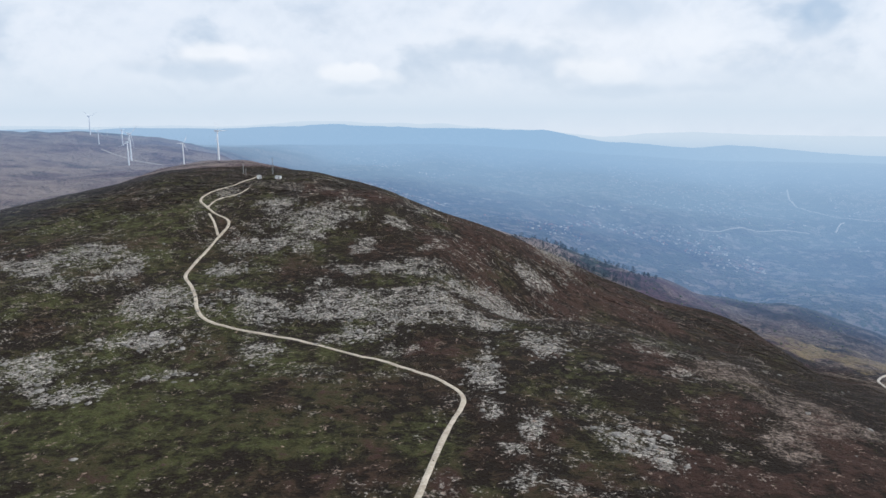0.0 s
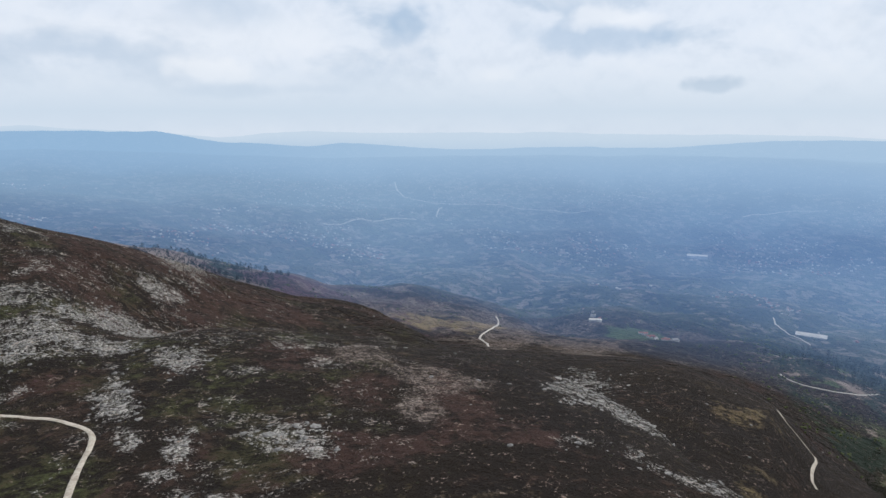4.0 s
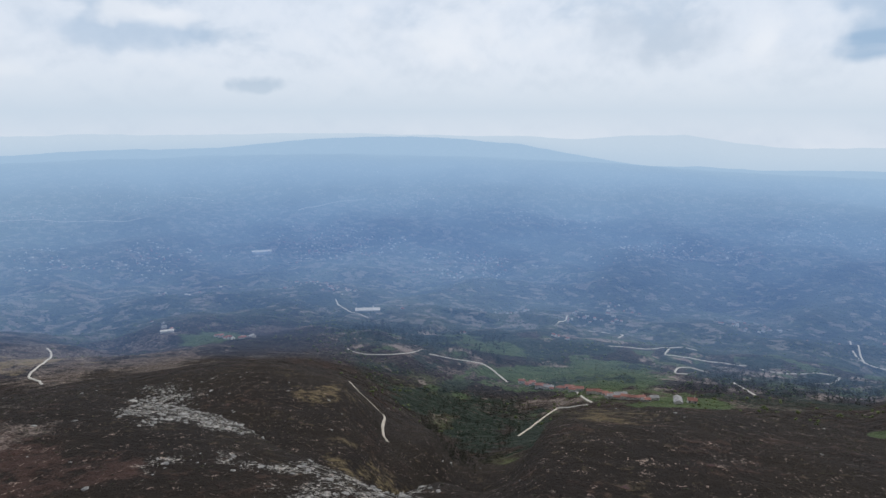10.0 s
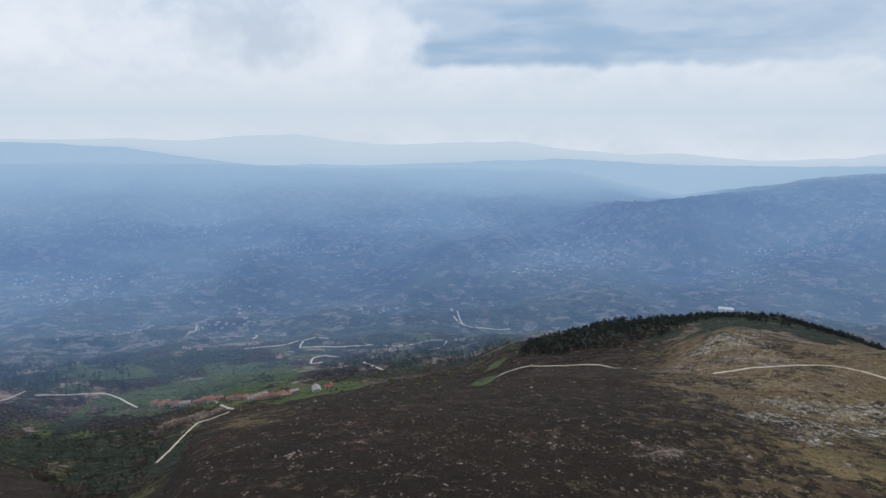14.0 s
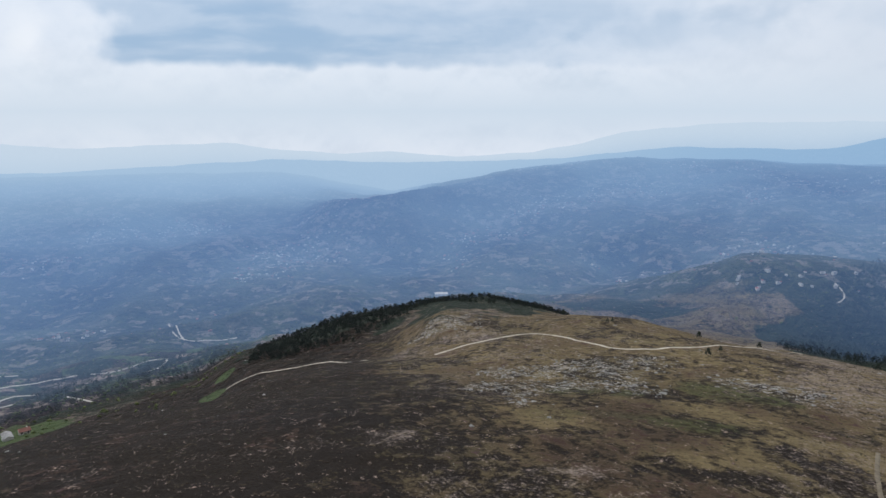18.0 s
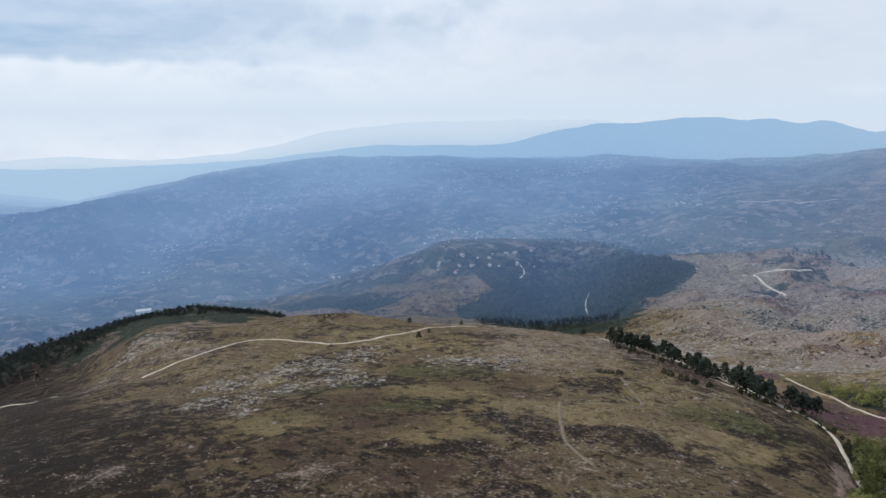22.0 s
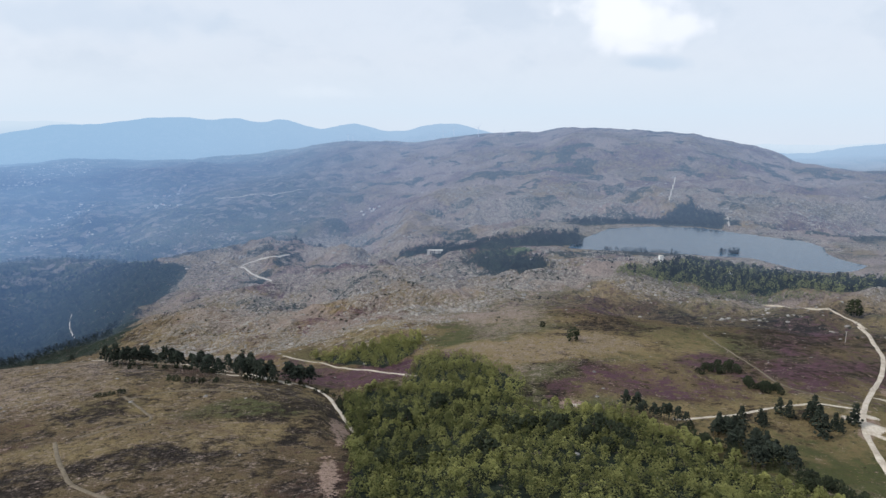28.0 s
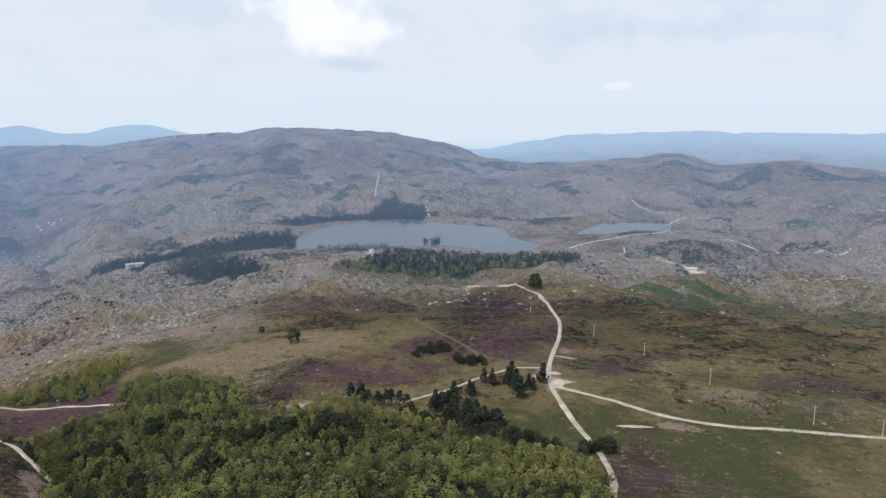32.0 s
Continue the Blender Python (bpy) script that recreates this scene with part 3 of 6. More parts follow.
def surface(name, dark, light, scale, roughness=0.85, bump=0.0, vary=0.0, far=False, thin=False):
    """A rough natural or painted surface with grain at two scales; vary: how far objects or pieces differ; far:
    distance haze mixed in as emission.
    """
    m, n = material(name)
    geo = n.add("ShaderNodeNewGeometry")
    place = geo.outputs["Position"]
    big, small = n.noise(place, scale * 0.17, 3.0), n.noise(place, scale, 5.0, 0.65)
    colour = n.mix(n.ramp(n.math("ADD", n.math("MULTIPLY", big, 0.45), n.math("MULTIPLY", small, 0.55)), 0.32, 0.68), dark, light)
    if vary:
        own = n.math("ADD", n.math("MULTIPLY", n.add("ShaderNodeObjectInfo").outputs["Random"], 0.5), n.math("MULTIPLY", geo.outputs["Random Per Island"], 0.5))
        colour = n.mix(1.0, colour, n.mix(own, (1 - vary, 1 - vary, 1 - vary), (1 + vary, 1 + 0.9 * vary, 1 + 0.8 * vary)), "MULTIPLY")
    shade = {"Base Color": colour, "Roughness": roughness, "Specular IOR Level": 0.2}
    if bump:
        shade["Normal"] = n.add("ShaderNodeBump", {"Strength": 0.6, "Distance": bump, "Height": small})
    skin = n.add("ShaderNodeBsdfPrincipled", shade)
    if thin:
        skin = n.add("ShaderNodeMixShader", {0: 0.45, 1: skin, 2: n.add("ShaderNodeBsdfTranslucent", {"Color": colour})})
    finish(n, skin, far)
    return m


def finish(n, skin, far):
    """Mixes the painted distance haze into far things, the same emission as on the backdrop."""
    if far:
        skin = n.add("ShaderNodeMixShader", {0: haze_share(n), 1: skin, 2: haze_emission(n)})
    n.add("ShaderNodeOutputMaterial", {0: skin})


# Those with far=True glow with painted haze that grows with distance.
M_PATH = surface("trodden_earth", (0.09, 0.072, 0.048), (0.175, 0.142, 0.10), 0.9)
M_TRACK = surface("pale_gravel", (0.27, 0.23, 0.18), (0.52, 0.46, 0.38), 0.9, bump=0.05)
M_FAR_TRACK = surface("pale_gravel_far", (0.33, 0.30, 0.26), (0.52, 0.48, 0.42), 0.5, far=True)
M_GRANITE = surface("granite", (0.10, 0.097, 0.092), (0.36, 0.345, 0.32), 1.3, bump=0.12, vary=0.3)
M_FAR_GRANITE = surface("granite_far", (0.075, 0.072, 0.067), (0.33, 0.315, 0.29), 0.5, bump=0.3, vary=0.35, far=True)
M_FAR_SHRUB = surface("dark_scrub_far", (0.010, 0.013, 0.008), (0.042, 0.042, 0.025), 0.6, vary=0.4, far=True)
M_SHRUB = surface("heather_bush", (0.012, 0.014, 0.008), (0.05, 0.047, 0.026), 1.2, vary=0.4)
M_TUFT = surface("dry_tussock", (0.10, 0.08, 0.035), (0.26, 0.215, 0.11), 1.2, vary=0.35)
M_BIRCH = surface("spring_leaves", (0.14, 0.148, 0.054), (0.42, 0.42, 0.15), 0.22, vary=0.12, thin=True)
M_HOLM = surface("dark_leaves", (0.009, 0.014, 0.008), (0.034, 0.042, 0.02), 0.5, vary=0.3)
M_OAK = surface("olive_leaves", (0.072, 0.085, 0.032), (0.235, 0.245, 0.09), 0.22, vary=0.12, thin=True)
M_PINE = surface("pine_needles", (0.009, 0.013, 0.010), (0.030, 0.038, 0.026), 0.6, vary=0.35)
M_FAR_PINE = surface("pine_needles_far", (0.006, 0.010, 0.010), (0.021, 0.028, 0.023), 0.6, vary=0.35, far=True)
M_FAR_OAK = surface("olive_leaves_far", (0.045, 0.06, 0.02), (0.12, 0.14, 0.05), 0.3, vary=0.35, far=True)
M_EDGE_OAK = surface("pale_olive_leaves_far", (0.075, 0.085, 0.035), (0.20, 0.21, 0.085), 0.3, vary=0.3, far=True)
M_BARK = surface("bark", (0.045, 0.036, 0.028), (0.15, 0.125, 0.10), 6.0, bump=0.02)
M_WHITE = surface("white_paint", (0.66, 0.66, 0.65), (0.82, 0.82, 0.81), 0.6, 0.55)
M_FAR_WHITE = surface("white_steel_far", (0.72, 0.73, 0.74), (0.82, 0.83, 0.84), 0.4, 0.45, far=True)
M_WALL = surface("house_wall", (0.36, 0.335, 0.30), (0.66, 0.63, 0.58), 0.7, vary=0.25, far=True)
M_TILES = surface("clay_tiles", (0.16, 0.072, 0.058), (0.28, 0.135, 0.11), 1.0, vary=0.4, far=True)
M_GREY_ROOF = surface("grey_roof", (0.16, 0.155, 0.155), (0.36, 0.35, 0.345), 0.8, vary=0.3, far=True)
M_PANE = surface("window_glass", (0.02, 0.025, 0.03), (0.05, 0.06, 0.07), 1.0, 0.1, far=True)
M_STEEL = surface("galvanised_steel", (0.22, 0.225, 0.23), (0.40, 0.41, 0.42), 4.0, 0.5)
M_CONCRETE = surface("concrete_pole", (0.36, 0.35, 0.33), (0.55, 0.54, 0.51), 3.0, bump=0.01)

M_WATER, n = material("lake_water")
ripple = n.noise(n.add("ShaderNodeNewGeometry").outputs["Position"], 0.22, 4.0, 0.6)
finish(n, n.add("ShaderNodeBsdfPrincipled", {"Base Color": (0.032, 0.066, 0.108), "Roughness": 0.2, "IOR": 1.33, "Specular IOR Level": 0.38,
       "Normal": n.add("ShaderNodeBump", {"Strength": 0.6, "Distance": 0.35, "Height": ripple})}), False)
# ---- ground: one sheet from under the camera to the skyline ----
def soft(v, low, high):
    t = np.clip((v - low) / (high - low), 0, 1)
    return t * t * (3 - 2 * t)


def spots(rows, ragged=0.55, seed=5):
    """Weight of ground cover: patches given by bearing, range, half width in degrees and half depth as a share of the range."""
    total = np.zeros_like(RR)
    edge = ragged * 3.0 * (rough(GX, GY, 26, 5, seed) - 0.5)
    for b, r, wide, depth in rows:
        d = np.hypot((BDEG - b) / wide, np.log(RR / r) / depth)
        total = np.maximum(total, soft(1.6 - d + edge, 0.0, 1.2))
    return total


N1, N2, N3, N4 = (rough(GX, GY, size, 5, seed) for size, seed in ((42, 31), (24, 41), (20, 51), (95, 61)))
near_hill = soft(900 - RR, 0, 300)
BIRCH_WOOD = [(178.4, 160), (179.2, 285), (178.4, 400), (183, 396), (187.5, 372), (190, 380), (196, 330), (202, 338), (207, 312), (211, 292), (214.6, 272), (222.2, 272), (225.2, 248), (227.5, 160)]
STREAM_WOOD = [(175.5, 540), (180.6, 512), (183, 532), (185.5, 540), (184.5, 470), (182, 442), (178.6, 482)]
STRIP_WOOD = [(183.6, 392), (185.3, 462), (189.5, 440), (194.5, 378), (193, 350), (188, 366)]
SHORE_WOOD = [(201.8, 785), (208, 790), (213.5, 780), (218.6, 768), (219.5, 820), (223, 900), (222, 985), (217.5, 1005), (214.4, 985), (211, 1020), (207.6, 1015), (206.4, 900), (204, 800)]
FAR_SHORE = [(199, 1290), (202, 1350), (205, 1372), (209.6, 1346), (209.8, 1480), (207.3, 1600), (204.4, 1520), (201, 1460), (197.2, 1320)]
WEST_SHORE = [(183, 1255), (188.0, 1175), (192.7, 1140), (198.4, 1225), (198.9, 1115), (195.4, 1080), (188.0, 1085), (183.1, 1235)]
WEST_WOOD = [(188.5, 1050), (192.2, 985), (195.6, 830), (196.6, 880), (195.4, 1000), (192, 1045)]
BLOOM_SPOTS = [(173.8, 514, 1.9, 0.046), (176.6, 465, 2.6, 0.048), (179.3, 436, 2.5, 0.045), (171.3, 552, 1.6, 0.034), (204.5, 397, 4.5, 0.044), (209.8, 456, 3.3, 0.07), (214.9, 523, 1.8, 0.082), (218.5, 517, 3.5, 0.058), (222.5, 474, 2.5, 0.063), (225.9, 411, 2.3, 0.03), (212.2, 431, 2.8, 0.05)]
BLOOM_ALL = BLOOM_SPOTS
ROCK_SPOTS = [(-31.4, 523, 2.1, 0.073), (-27.0, 533, 2.7, 0.052), (-15.2, 521, 2.7, 0.034), (-11.5, 579, 2.8, 0.032), (-13.7, 609, 1.8, 0.02), (-22.4, 435, 3.3, 0.059), (-24.3, 384, 5.0, 0.031), (-32.3, 362, 2.8, 0.056), (-30.3, 326, 2.3, 0.033), (-17.6, 480, 2.2, 0.027), (-7.1, 364, 3.0, 0.032), (-26.3, 494, 1.9, 0.027), (-1.2, 395, 5.3, 0.063), (5.7, 462, 4.3, 0.071), (-4.1, 475, 2.9, 0.033), (3.8, 321, 1.4, 0.13), (8.9, 352, 2.2, 0.068), (-8.9, 404, 3.8, 0.064), (-15.0, 415, 2.1, 0.057), (20.0, 234, 2.1, 0.035), (16.2, 249, 2.5, 0.058), (7.0, 206, 2.5, 0.065), (11.0, 206, 2.5, 0.033), (-24.1, 430, 1.8, 0.057)]
ROCK_SPOTS_MORE = [(-16.2, 345, 1.8, 0.051), (-13.7, 597, 1.8, 0.043), (-17.6, 640, 1.1, 0.03), (-31.1, 522, 1.7, 0.074), (-26.2, 530, 1.5, 0.037), (7.9, 247, 1.5, 0.063), (4.3, 260, 1.2, 0.043), (-2.2, 240, 1.0, 0.029), (-22.9, 335, 2.2, 0.044), (-32.4, 348, 2.2, 0.039), (9.8, 700, 1.8, 0.09), (6.7, 570, 2.1, 0.032), (42.8, 520, 2.8, 0.078), (47.1, 330, 2.2, 0.122), (16.5, 253, 3.0, 0.049), (50.5, 241, 3.9, 0.069), (6.4, 229, 1.8, 0.045), (43.6, 363, 2.9, 0.126), (47.5, 328, 2.0, 0.109), (52.5, 243, 6.1, 0.086), (55.6, 220, 6.2, 0.11), (78.2, 201, 5.1, 0.029), (90.7, 257, 1.2, 0.032), (93.0, 278, 1.4, 0.033)]
ROCK_SPOTS_LAST = [(129.4, 392, 4.9, 0.066), (131.9, 364, 5.8, 0.051), (134.2, 412, 3.8, 0.04), (125.5, 350, 3.0, 0.044), (120.9, 590, 3.0, 0.042), (137.4, 432, 2.8, 0.033), (127.3, 315, 2.4, 0.043), (149.6, 400, 4.9, 0.059), (137.2, 432, 4.0, 0.04), (168.9, 818, 6.4, 0.231), (176.2, 970, 5.8, 0.158), (183.4, 727, 4.7, 0.192), (166.5, 1316, 4.8, 0.077), (188.7, 1784, 3.5, 0.1), (191.8, 1623, 6.2, 0.066), (180.9, 1281, 3.8, 0.126), (194.8, 1968, 4.0, 0.111), (199.7, 1318, 3.0, 0.092), (186.5, 982, 3.1, 0.118), (176.3, 641, 3.9, 0.072), (206.7, 894, 5.8, 0.071), (187.3, 1753, 3.6, 0.047), (194.8, 1408, 3.5, 0.13), (212.0, 1663, 7.1, 0.087)]
ROCK_SPOTS_WEST = [(226.2, 947, 5.4, 0.089), (232.6, 1079, 4.2, 0.033), (180.9, 948, 3.6, 0.138), (221.4, 1724, 5.5, 0.019), (229.3, 1870, 4.2, 0.049)]
ROCK_ALL = ROCK_SPOTS + ROCK_SPOTS_MORE + ROCK_SPOTS_LAST + ROCK_SPOTS_WEST
DRY_SPOTS = [(28.3, 1198, 5.2, 0.05), (35.0, 1229, 4.7, 0.055), (24.1, 1207, 2.5, 0.022), (54.4, 1025, 4.9, 0.092), (59.3, 1071, 3.9, 0.03), (164.1, 1481, 3.8, 0.03), (148.1, 1401, 2.5, 0.031), (171.3, 1358, 5.8, 0.035), (23.6, 358, 4.0, 0.103), (30.0, 333, 3.5, 0.131), (28.6, 277, 2.6, 0.075), (28.5, 1273, 6.3, 0.059), (36.4, 1169, 5.8, 0.262), (43.1, 1037, 4.7, 0.281), (20.8, 1487, 2.4, 0.099), (106.9, 245, 5.8, 0.048), (116.9, 249, 5.0, 0.041), (131.1, 219, 4.0, 0.028), (95.3, 281, 2.5, 0.036), (106.8, 223, 3.9, 0.031), (235.6, 383, 5.0, 0.054), (241.3, 503, 2.2, 0.075), (229.8, 437, 1.8, 0.052), (223.8, 1312, 8.2, 0.089)]
DRY_SPOTS_MORE = [(234.5, 1462, 6.1, 0.095), (189.5, 1949, 4.0, 0.086), (197.7, 920, 6.9, 0.091)]
DRY_ALL = DRY_SPOTS + DRY_SPOTS_MORE
GRASS_SPOTS = [(-27.4, 279, 9.2, 0.211), (-9.3, 247, 7.9, 0.177), (-16.2, 332, 5.5, 0.095), (-28.8, 380, 5.8, 0.112), (-22.5, 410, 3.3, 0.058), (-10.6, 558, 1.9, 0.027), (13.4, 233, 3.9, 0.114), (-24.9, 552, 2.4, 0.071), (235.0, 691, 10.2, 0.077), (239.2, 555, 5.8, 0.061), (207.1, 535, 5.8, 0.064), (204.1, 420, 3.0, 0.041), (235.5, 407, 4.2, 0.046), (169.4, 332, 5.0, 0.044), (145.4, 373, 4.1, 0.052), (68.2, 868, 2.7, 0.112), (65.0, 1028, 2.4, 0.035), (72.1, 624, 1.9, 0.111), (63.7, 972, 1.2, 0.029), (139.6, 293, 8.0, 0.05), (132.2, 341, 4.8, 0.039)]
GRASS_ALL = GRASS_SPOTS
OCHRE_SPOTS = [(31.3, 1135, 5.3, 0.059), (53.5, 590, 4.9, 0.056), (191.6, 425, 2.9, 0.024), (195.5, 435, 4.0, 0.034), (199.5, 457, 4.0, 0.042), (203.0, 479, 3.0, 0.031), (187.7, 434, 1.9, 0.023), (223.2, 365, 3.4, 0.036), (217.7, 437, 1.8, 0.023), (228.2, 341, 3.9, 0.024), (204.4, 460, 2.0, 0.02), (54.5, 503, 4.1, 0.068), (49.5, 281, 3.0, 0.066), (60.7, 387, 4.1, 0.084), (80.6, 347, 3.7, 0.146), (81.5, 363, 3.6, 0.158), (125.5, 413, 2.5, 0.061), (130.4, 384, 3.8, 0.067), (125.9, 427, 3.0, 0.059), (138.6, 573, 3.1, 0.063), (151.4, 428, 3.8, 0.075), (132.0, 283, 7.3, 0.069), (145.3, 445, 8.3, 0.084), (127.4, 401, 2.9, 0.053)]
OCHRE_SPOTS_MORE = [(147.1, 329, 9.9, 0.069), (140.2, 469, 5.9, 0.053), (156.7, 417, 6.9, 0.075), (156.9, 303, 9.3, 0.101), (142.2, 256, 7.5, 0.044), (148.3, 1572, 3.3, 0.093), (145.2, 2117, 1.6, 0.022), (161.7, 1528, 2.8, 0.037), (166.4, 352, 6.0, 0.061), (168.8, 288, 7.5, 0.126), (141.7, 498, 5.7, 0.095), (147.2, 268, 6.5, 0.102), (192.6, 458, 6.4, 0.058), (200.3, 477, 4.2, 0.063), (225.7, 389, 4.2, 0.072), (238.2, 300, 7.3, 0.101), (219.1, 314, 3.0, 0.046), (235.6, 393, 2.5, 0.042)]
OCHRE_ALL = OCHRE_SPOTS + OCHRE_SPOTS_MORE
HEATH_SPOTS = [(-1.2, 338, 3.5, 0.041), (17.6, 353, 4.6, 0.111), (24.5, 292, 4.2, 0.108), (-6.8, 643, 3.8, 0.058), (0.8, 526, 4.8, 0.075), (10.4, 568, 3.8, 0.051), (0.3, 205, 2.1, 0.055), (30.7, 289, 3.7, 0.133), (6.9, 650, 6.3, 0.085), (16.9, 624, 7.0, 0.077), (23.5, 229, 7.6, 0.101), (36.1, 254, 4.9, 0.095), (178.8, 455, 5.3, 0.082), (166.4, 448, 3.5, 0.111), (175.5, 213, 5.1, 0.088), (202.1, 406, 3.6, 0.062), (181.6, 417, 4.2, 0.044), (215.5, 456, 4.5, 0.109), (205.1, 386, 4.5, 0.055), (225.5, 577, 2.8, 0.111), (227.9, 473, 3.2, 0.067), (229.5, 249, 2.8, 0.18)]
HEATH_ALL = HEATH_SPOTS
EARTH_SPOTS = [(198.6, 343, 1.0, 0.014), (178.0, 301, 0.6, 0.101), (176.8, 227, 0.8, 0.092), (198.7, 344, 1.0, 0.02), (198.4, 344, 1.0, 0.023), (221.8, 450, 0.7, 0.022), (231.5, 324, 1.4, 0.012), (220.9, 375, 0.5, 0.041)]
EARTH_ALL = EARTH_SPOTS
FIELD_SPOTS = [(76.5, 1122, 4.3, 0.029), (72.4, 1251, 4.1, 0.021), (80.4, 1087, 5.3, 0.102), (47.7, 1338, 2.9, 0.07), (76.1, 1120, 6.4, 0.044), (87.1, 883, 3.9, 0.075), (70.2, 1328, 5.8, 0.045), (81.1, 1190, 4.0, 0.04), (101.4, 695, 1.1, 0.046), (102.5, 776, 0.8, 0.031), (229.0, 718, 5.3, 0.027), (239.9, 1437, 2.2, 0.045), (233.3, 751, 3.8, 0.013), (231.4, 1025, 1.3, 0.012), (192.5, 1056, 2.5, 0.023), (178.0, 1631, 2.8, 0.012)]
FIELD_ALL = FIELD_SPOTS
WOOD_SPOTS = [(74.2, 759, 2.3, 0.168), (70.0, 793, 2.9, 0.15), (65.5, 926, 3.9, 0.087), (155.3, 1885, 4.6, 0.11), (154.1, 1421, 4.6, 0.057), (134.8, 1456, 5.8, 0.027), (160.1, 1085, 2.6, 0.18), (156.2, 1893, 3.6, 0.094), (154.6, 1432, 3.2, 0.092), (138.2, 1407, 4.2, 0.023), (6.9, 1950, 4.2, 0.05), (12.0, 1532, 2.6, 0.252), (111.7, 890, 7.1, 0.158), (120.8, 851, 6.5, 0.277), (127.1, 794, 3.1, 0.159)]
WOOD_ALL = WOOD_SPOTS

cover = {k: np.zeros_like(RR) for k in ("ochre", "grass", "heath", "rock", "earth", "dry", "field", "wood", "bloom")}
east = soft(BDEG, 95, 125) * soft(260 - BDEG, 0, 10)
start = 425 + 130 * soft(BDEG, 184, 192) + 130 * soft(BDEG, 200, 208)
plateau = soft(BDEG, 158, 172) * soft(RR, start, start + 90)
moor = soft(BDEG, 180, 190)
north = soft(40 - BDEG, 0, 25)
gloom = soft(BDEG, 207, 216) * soft(RR, 370, 430) * (1 - soft(RR, 640, 760))
crest = east * soft(RR, 330, 430)
cover["ochre"] = 0.05 + north * 0.2 * soft(N4, 0.4, 0.6) * soft(RR, 300, 420) + east * (0.175 + 0.24 * soft(N1, 0.36, 0.62)) + 0.12 * crest + moor * (1 - 0.75 * gloom) * (0.17 + 0.28 * soft(N1, 0.4, 0.6) + 0.14 * (1 - soft(RR, 300, 360)))
cover["grass"] = 0.05 + 0.14 * east * soft(N2, 0.4, 0.6) + 0.5 * moor * soft(N4, 0.35, 0.6) * (1 - 0.3 * gloom) + (0.16 + 0.26 * soft(N2, 0.42, 0.65)) * north * near_hill
cover["heath"] = 0.12 + 0.28 * soft(N1, 0.46, 0.66) * (1 - 0.6 * moor) + 0.1 * east * (1 - soft(RR, 270, 370))
P1, P2, P3, P4 = (rough(GX, GY, size, 5, seed) for size, seed in ((75, 131), (110, 141), (60, 151), (140, 161)))
cover["rock"] = 0.04 + (0.06 + 0.36 * soft(N3, 0.47, 0.60)) * near_hill * north * (0.45 + 0.55 * soft(RR, 260, 420)) + plateau * (0.02 + 0.46 * soft(P1, 0.46, 0.60)) + 0.06 * crest
cover["dry"] = 0.04 + 0.2 * soft(N4, 0.42, 0.65) + 0.22 * north * soft(RR, 300, 420) * soft(20 - BDEG, 0, 10) + 0.06 * east + 0.16 * crest + plateau * (0.04 + 0.3 * soft(P2, 0.46, 0.60))
cover["bloom"] = plateau * (0.2 + 0.42 * soft(P4, 0.46, 0.6))
cover["ochre"] = cover["ochre"] + plateau * (0.27 + 0.36 * soft(P3, 0.46, 0.6))
cover["heath"] += 0.16 * plateau
upland = plateau * soft(RR, 1650, 2000)
cover["wood"] = plateau * 0.6 * soft(rough(GX, GY, 65, 4, 171), 0.53, 0.64) * soft(RR, 700, 800)
glen = soft(BDEG, 52, 62) * soft(112 - BDEG, 0, 10)
low_land = soft(RR, 1000 - 420 * glen, 1900 - 900 * glen) * soft(190 - BDEG, 0, 25) * soft(BDEG, -13, -5)
glade = soft(BDEG, 20, 35) * soft(115 - BDEG, 0, 8) * (1 - soft(RR, 1150, 1700))
cover["wood"] = np.maximum(cover["wood"], low_land * (1 - 0.4 * glade) * soft(rough(GX, GY, 75, 5, 77) * 0.6 + 0.4 * rough(GX, GY, 330, 4, 78), 0.40, 0.54) * 0.95)
cover["field"] = np.maximum(cover["field"], low_land * soft(rough(GX, GY, 50, 4, 87), 0.50, 0.62) * (0.75 - 0.2 * glade))
cover["dry"] = np.maximum(cover["dry"], low_land * soft(rough(GX, GY, 42, 4, 107), 0.54, 0.66) * 0.7)
far_hill = north * soft(RR, 760, 900) * soft(2600 - RR, 0, 200)
cover["bloom"] = np.maximum(cover["bloom"], far_hill * (0.5 + 0.2 * soft(P1, 0.42, 0.58)))
cover["dry"] += far_hill * (0.1 + 0.25 * soft(P3, 0.42, 0.58))
cover["ochre"] += low_land * glade * 0.14
cover["dry"] += low_land * glade * 0.3 * soft(P1, 0.45, 0.6)
hollow = soft(BDEG, 171, 174) * soft(191 - BDEG, 0, 3) * soft(RR, 408, 422) * (1 - soft(RR, 560, 640))
cover["dry"] *= 1 - 0.75 * hollow
cover["rock"] *= 1 - 0.5 * hollow
cover["bloom"] = np.maximum(cover["bloom"], hollow * 0.62 * (1 - soft(RR, 450, 480)))
cover["grass"] += 0.3 * hollow * soft(N2, 0.42, 0.58)
cover["bloom"] = np.maximum(cover["bloom"], gloom * 0.42 * soft(N4, 0.4, 0.58))
cover["dry"] *= 1 - 0.6 * gloom
western = north * soft(-10 - BDEG, 0, 8) * near_hill
cover["rock"] *= 1 - 0.45 * western
cover["grass"] += 0.12 * western
brow = soft(BDEG, 12, 24) * soft(118 - BDEG, 0, 8) * (1 - soft(RR, 620, 680))
flank = soft(BDEG, -4, 3) * soft(30 - BDEG, 0, 8) * soft(RR, 360, 420) * (1 - soft(RR, 700, 800))
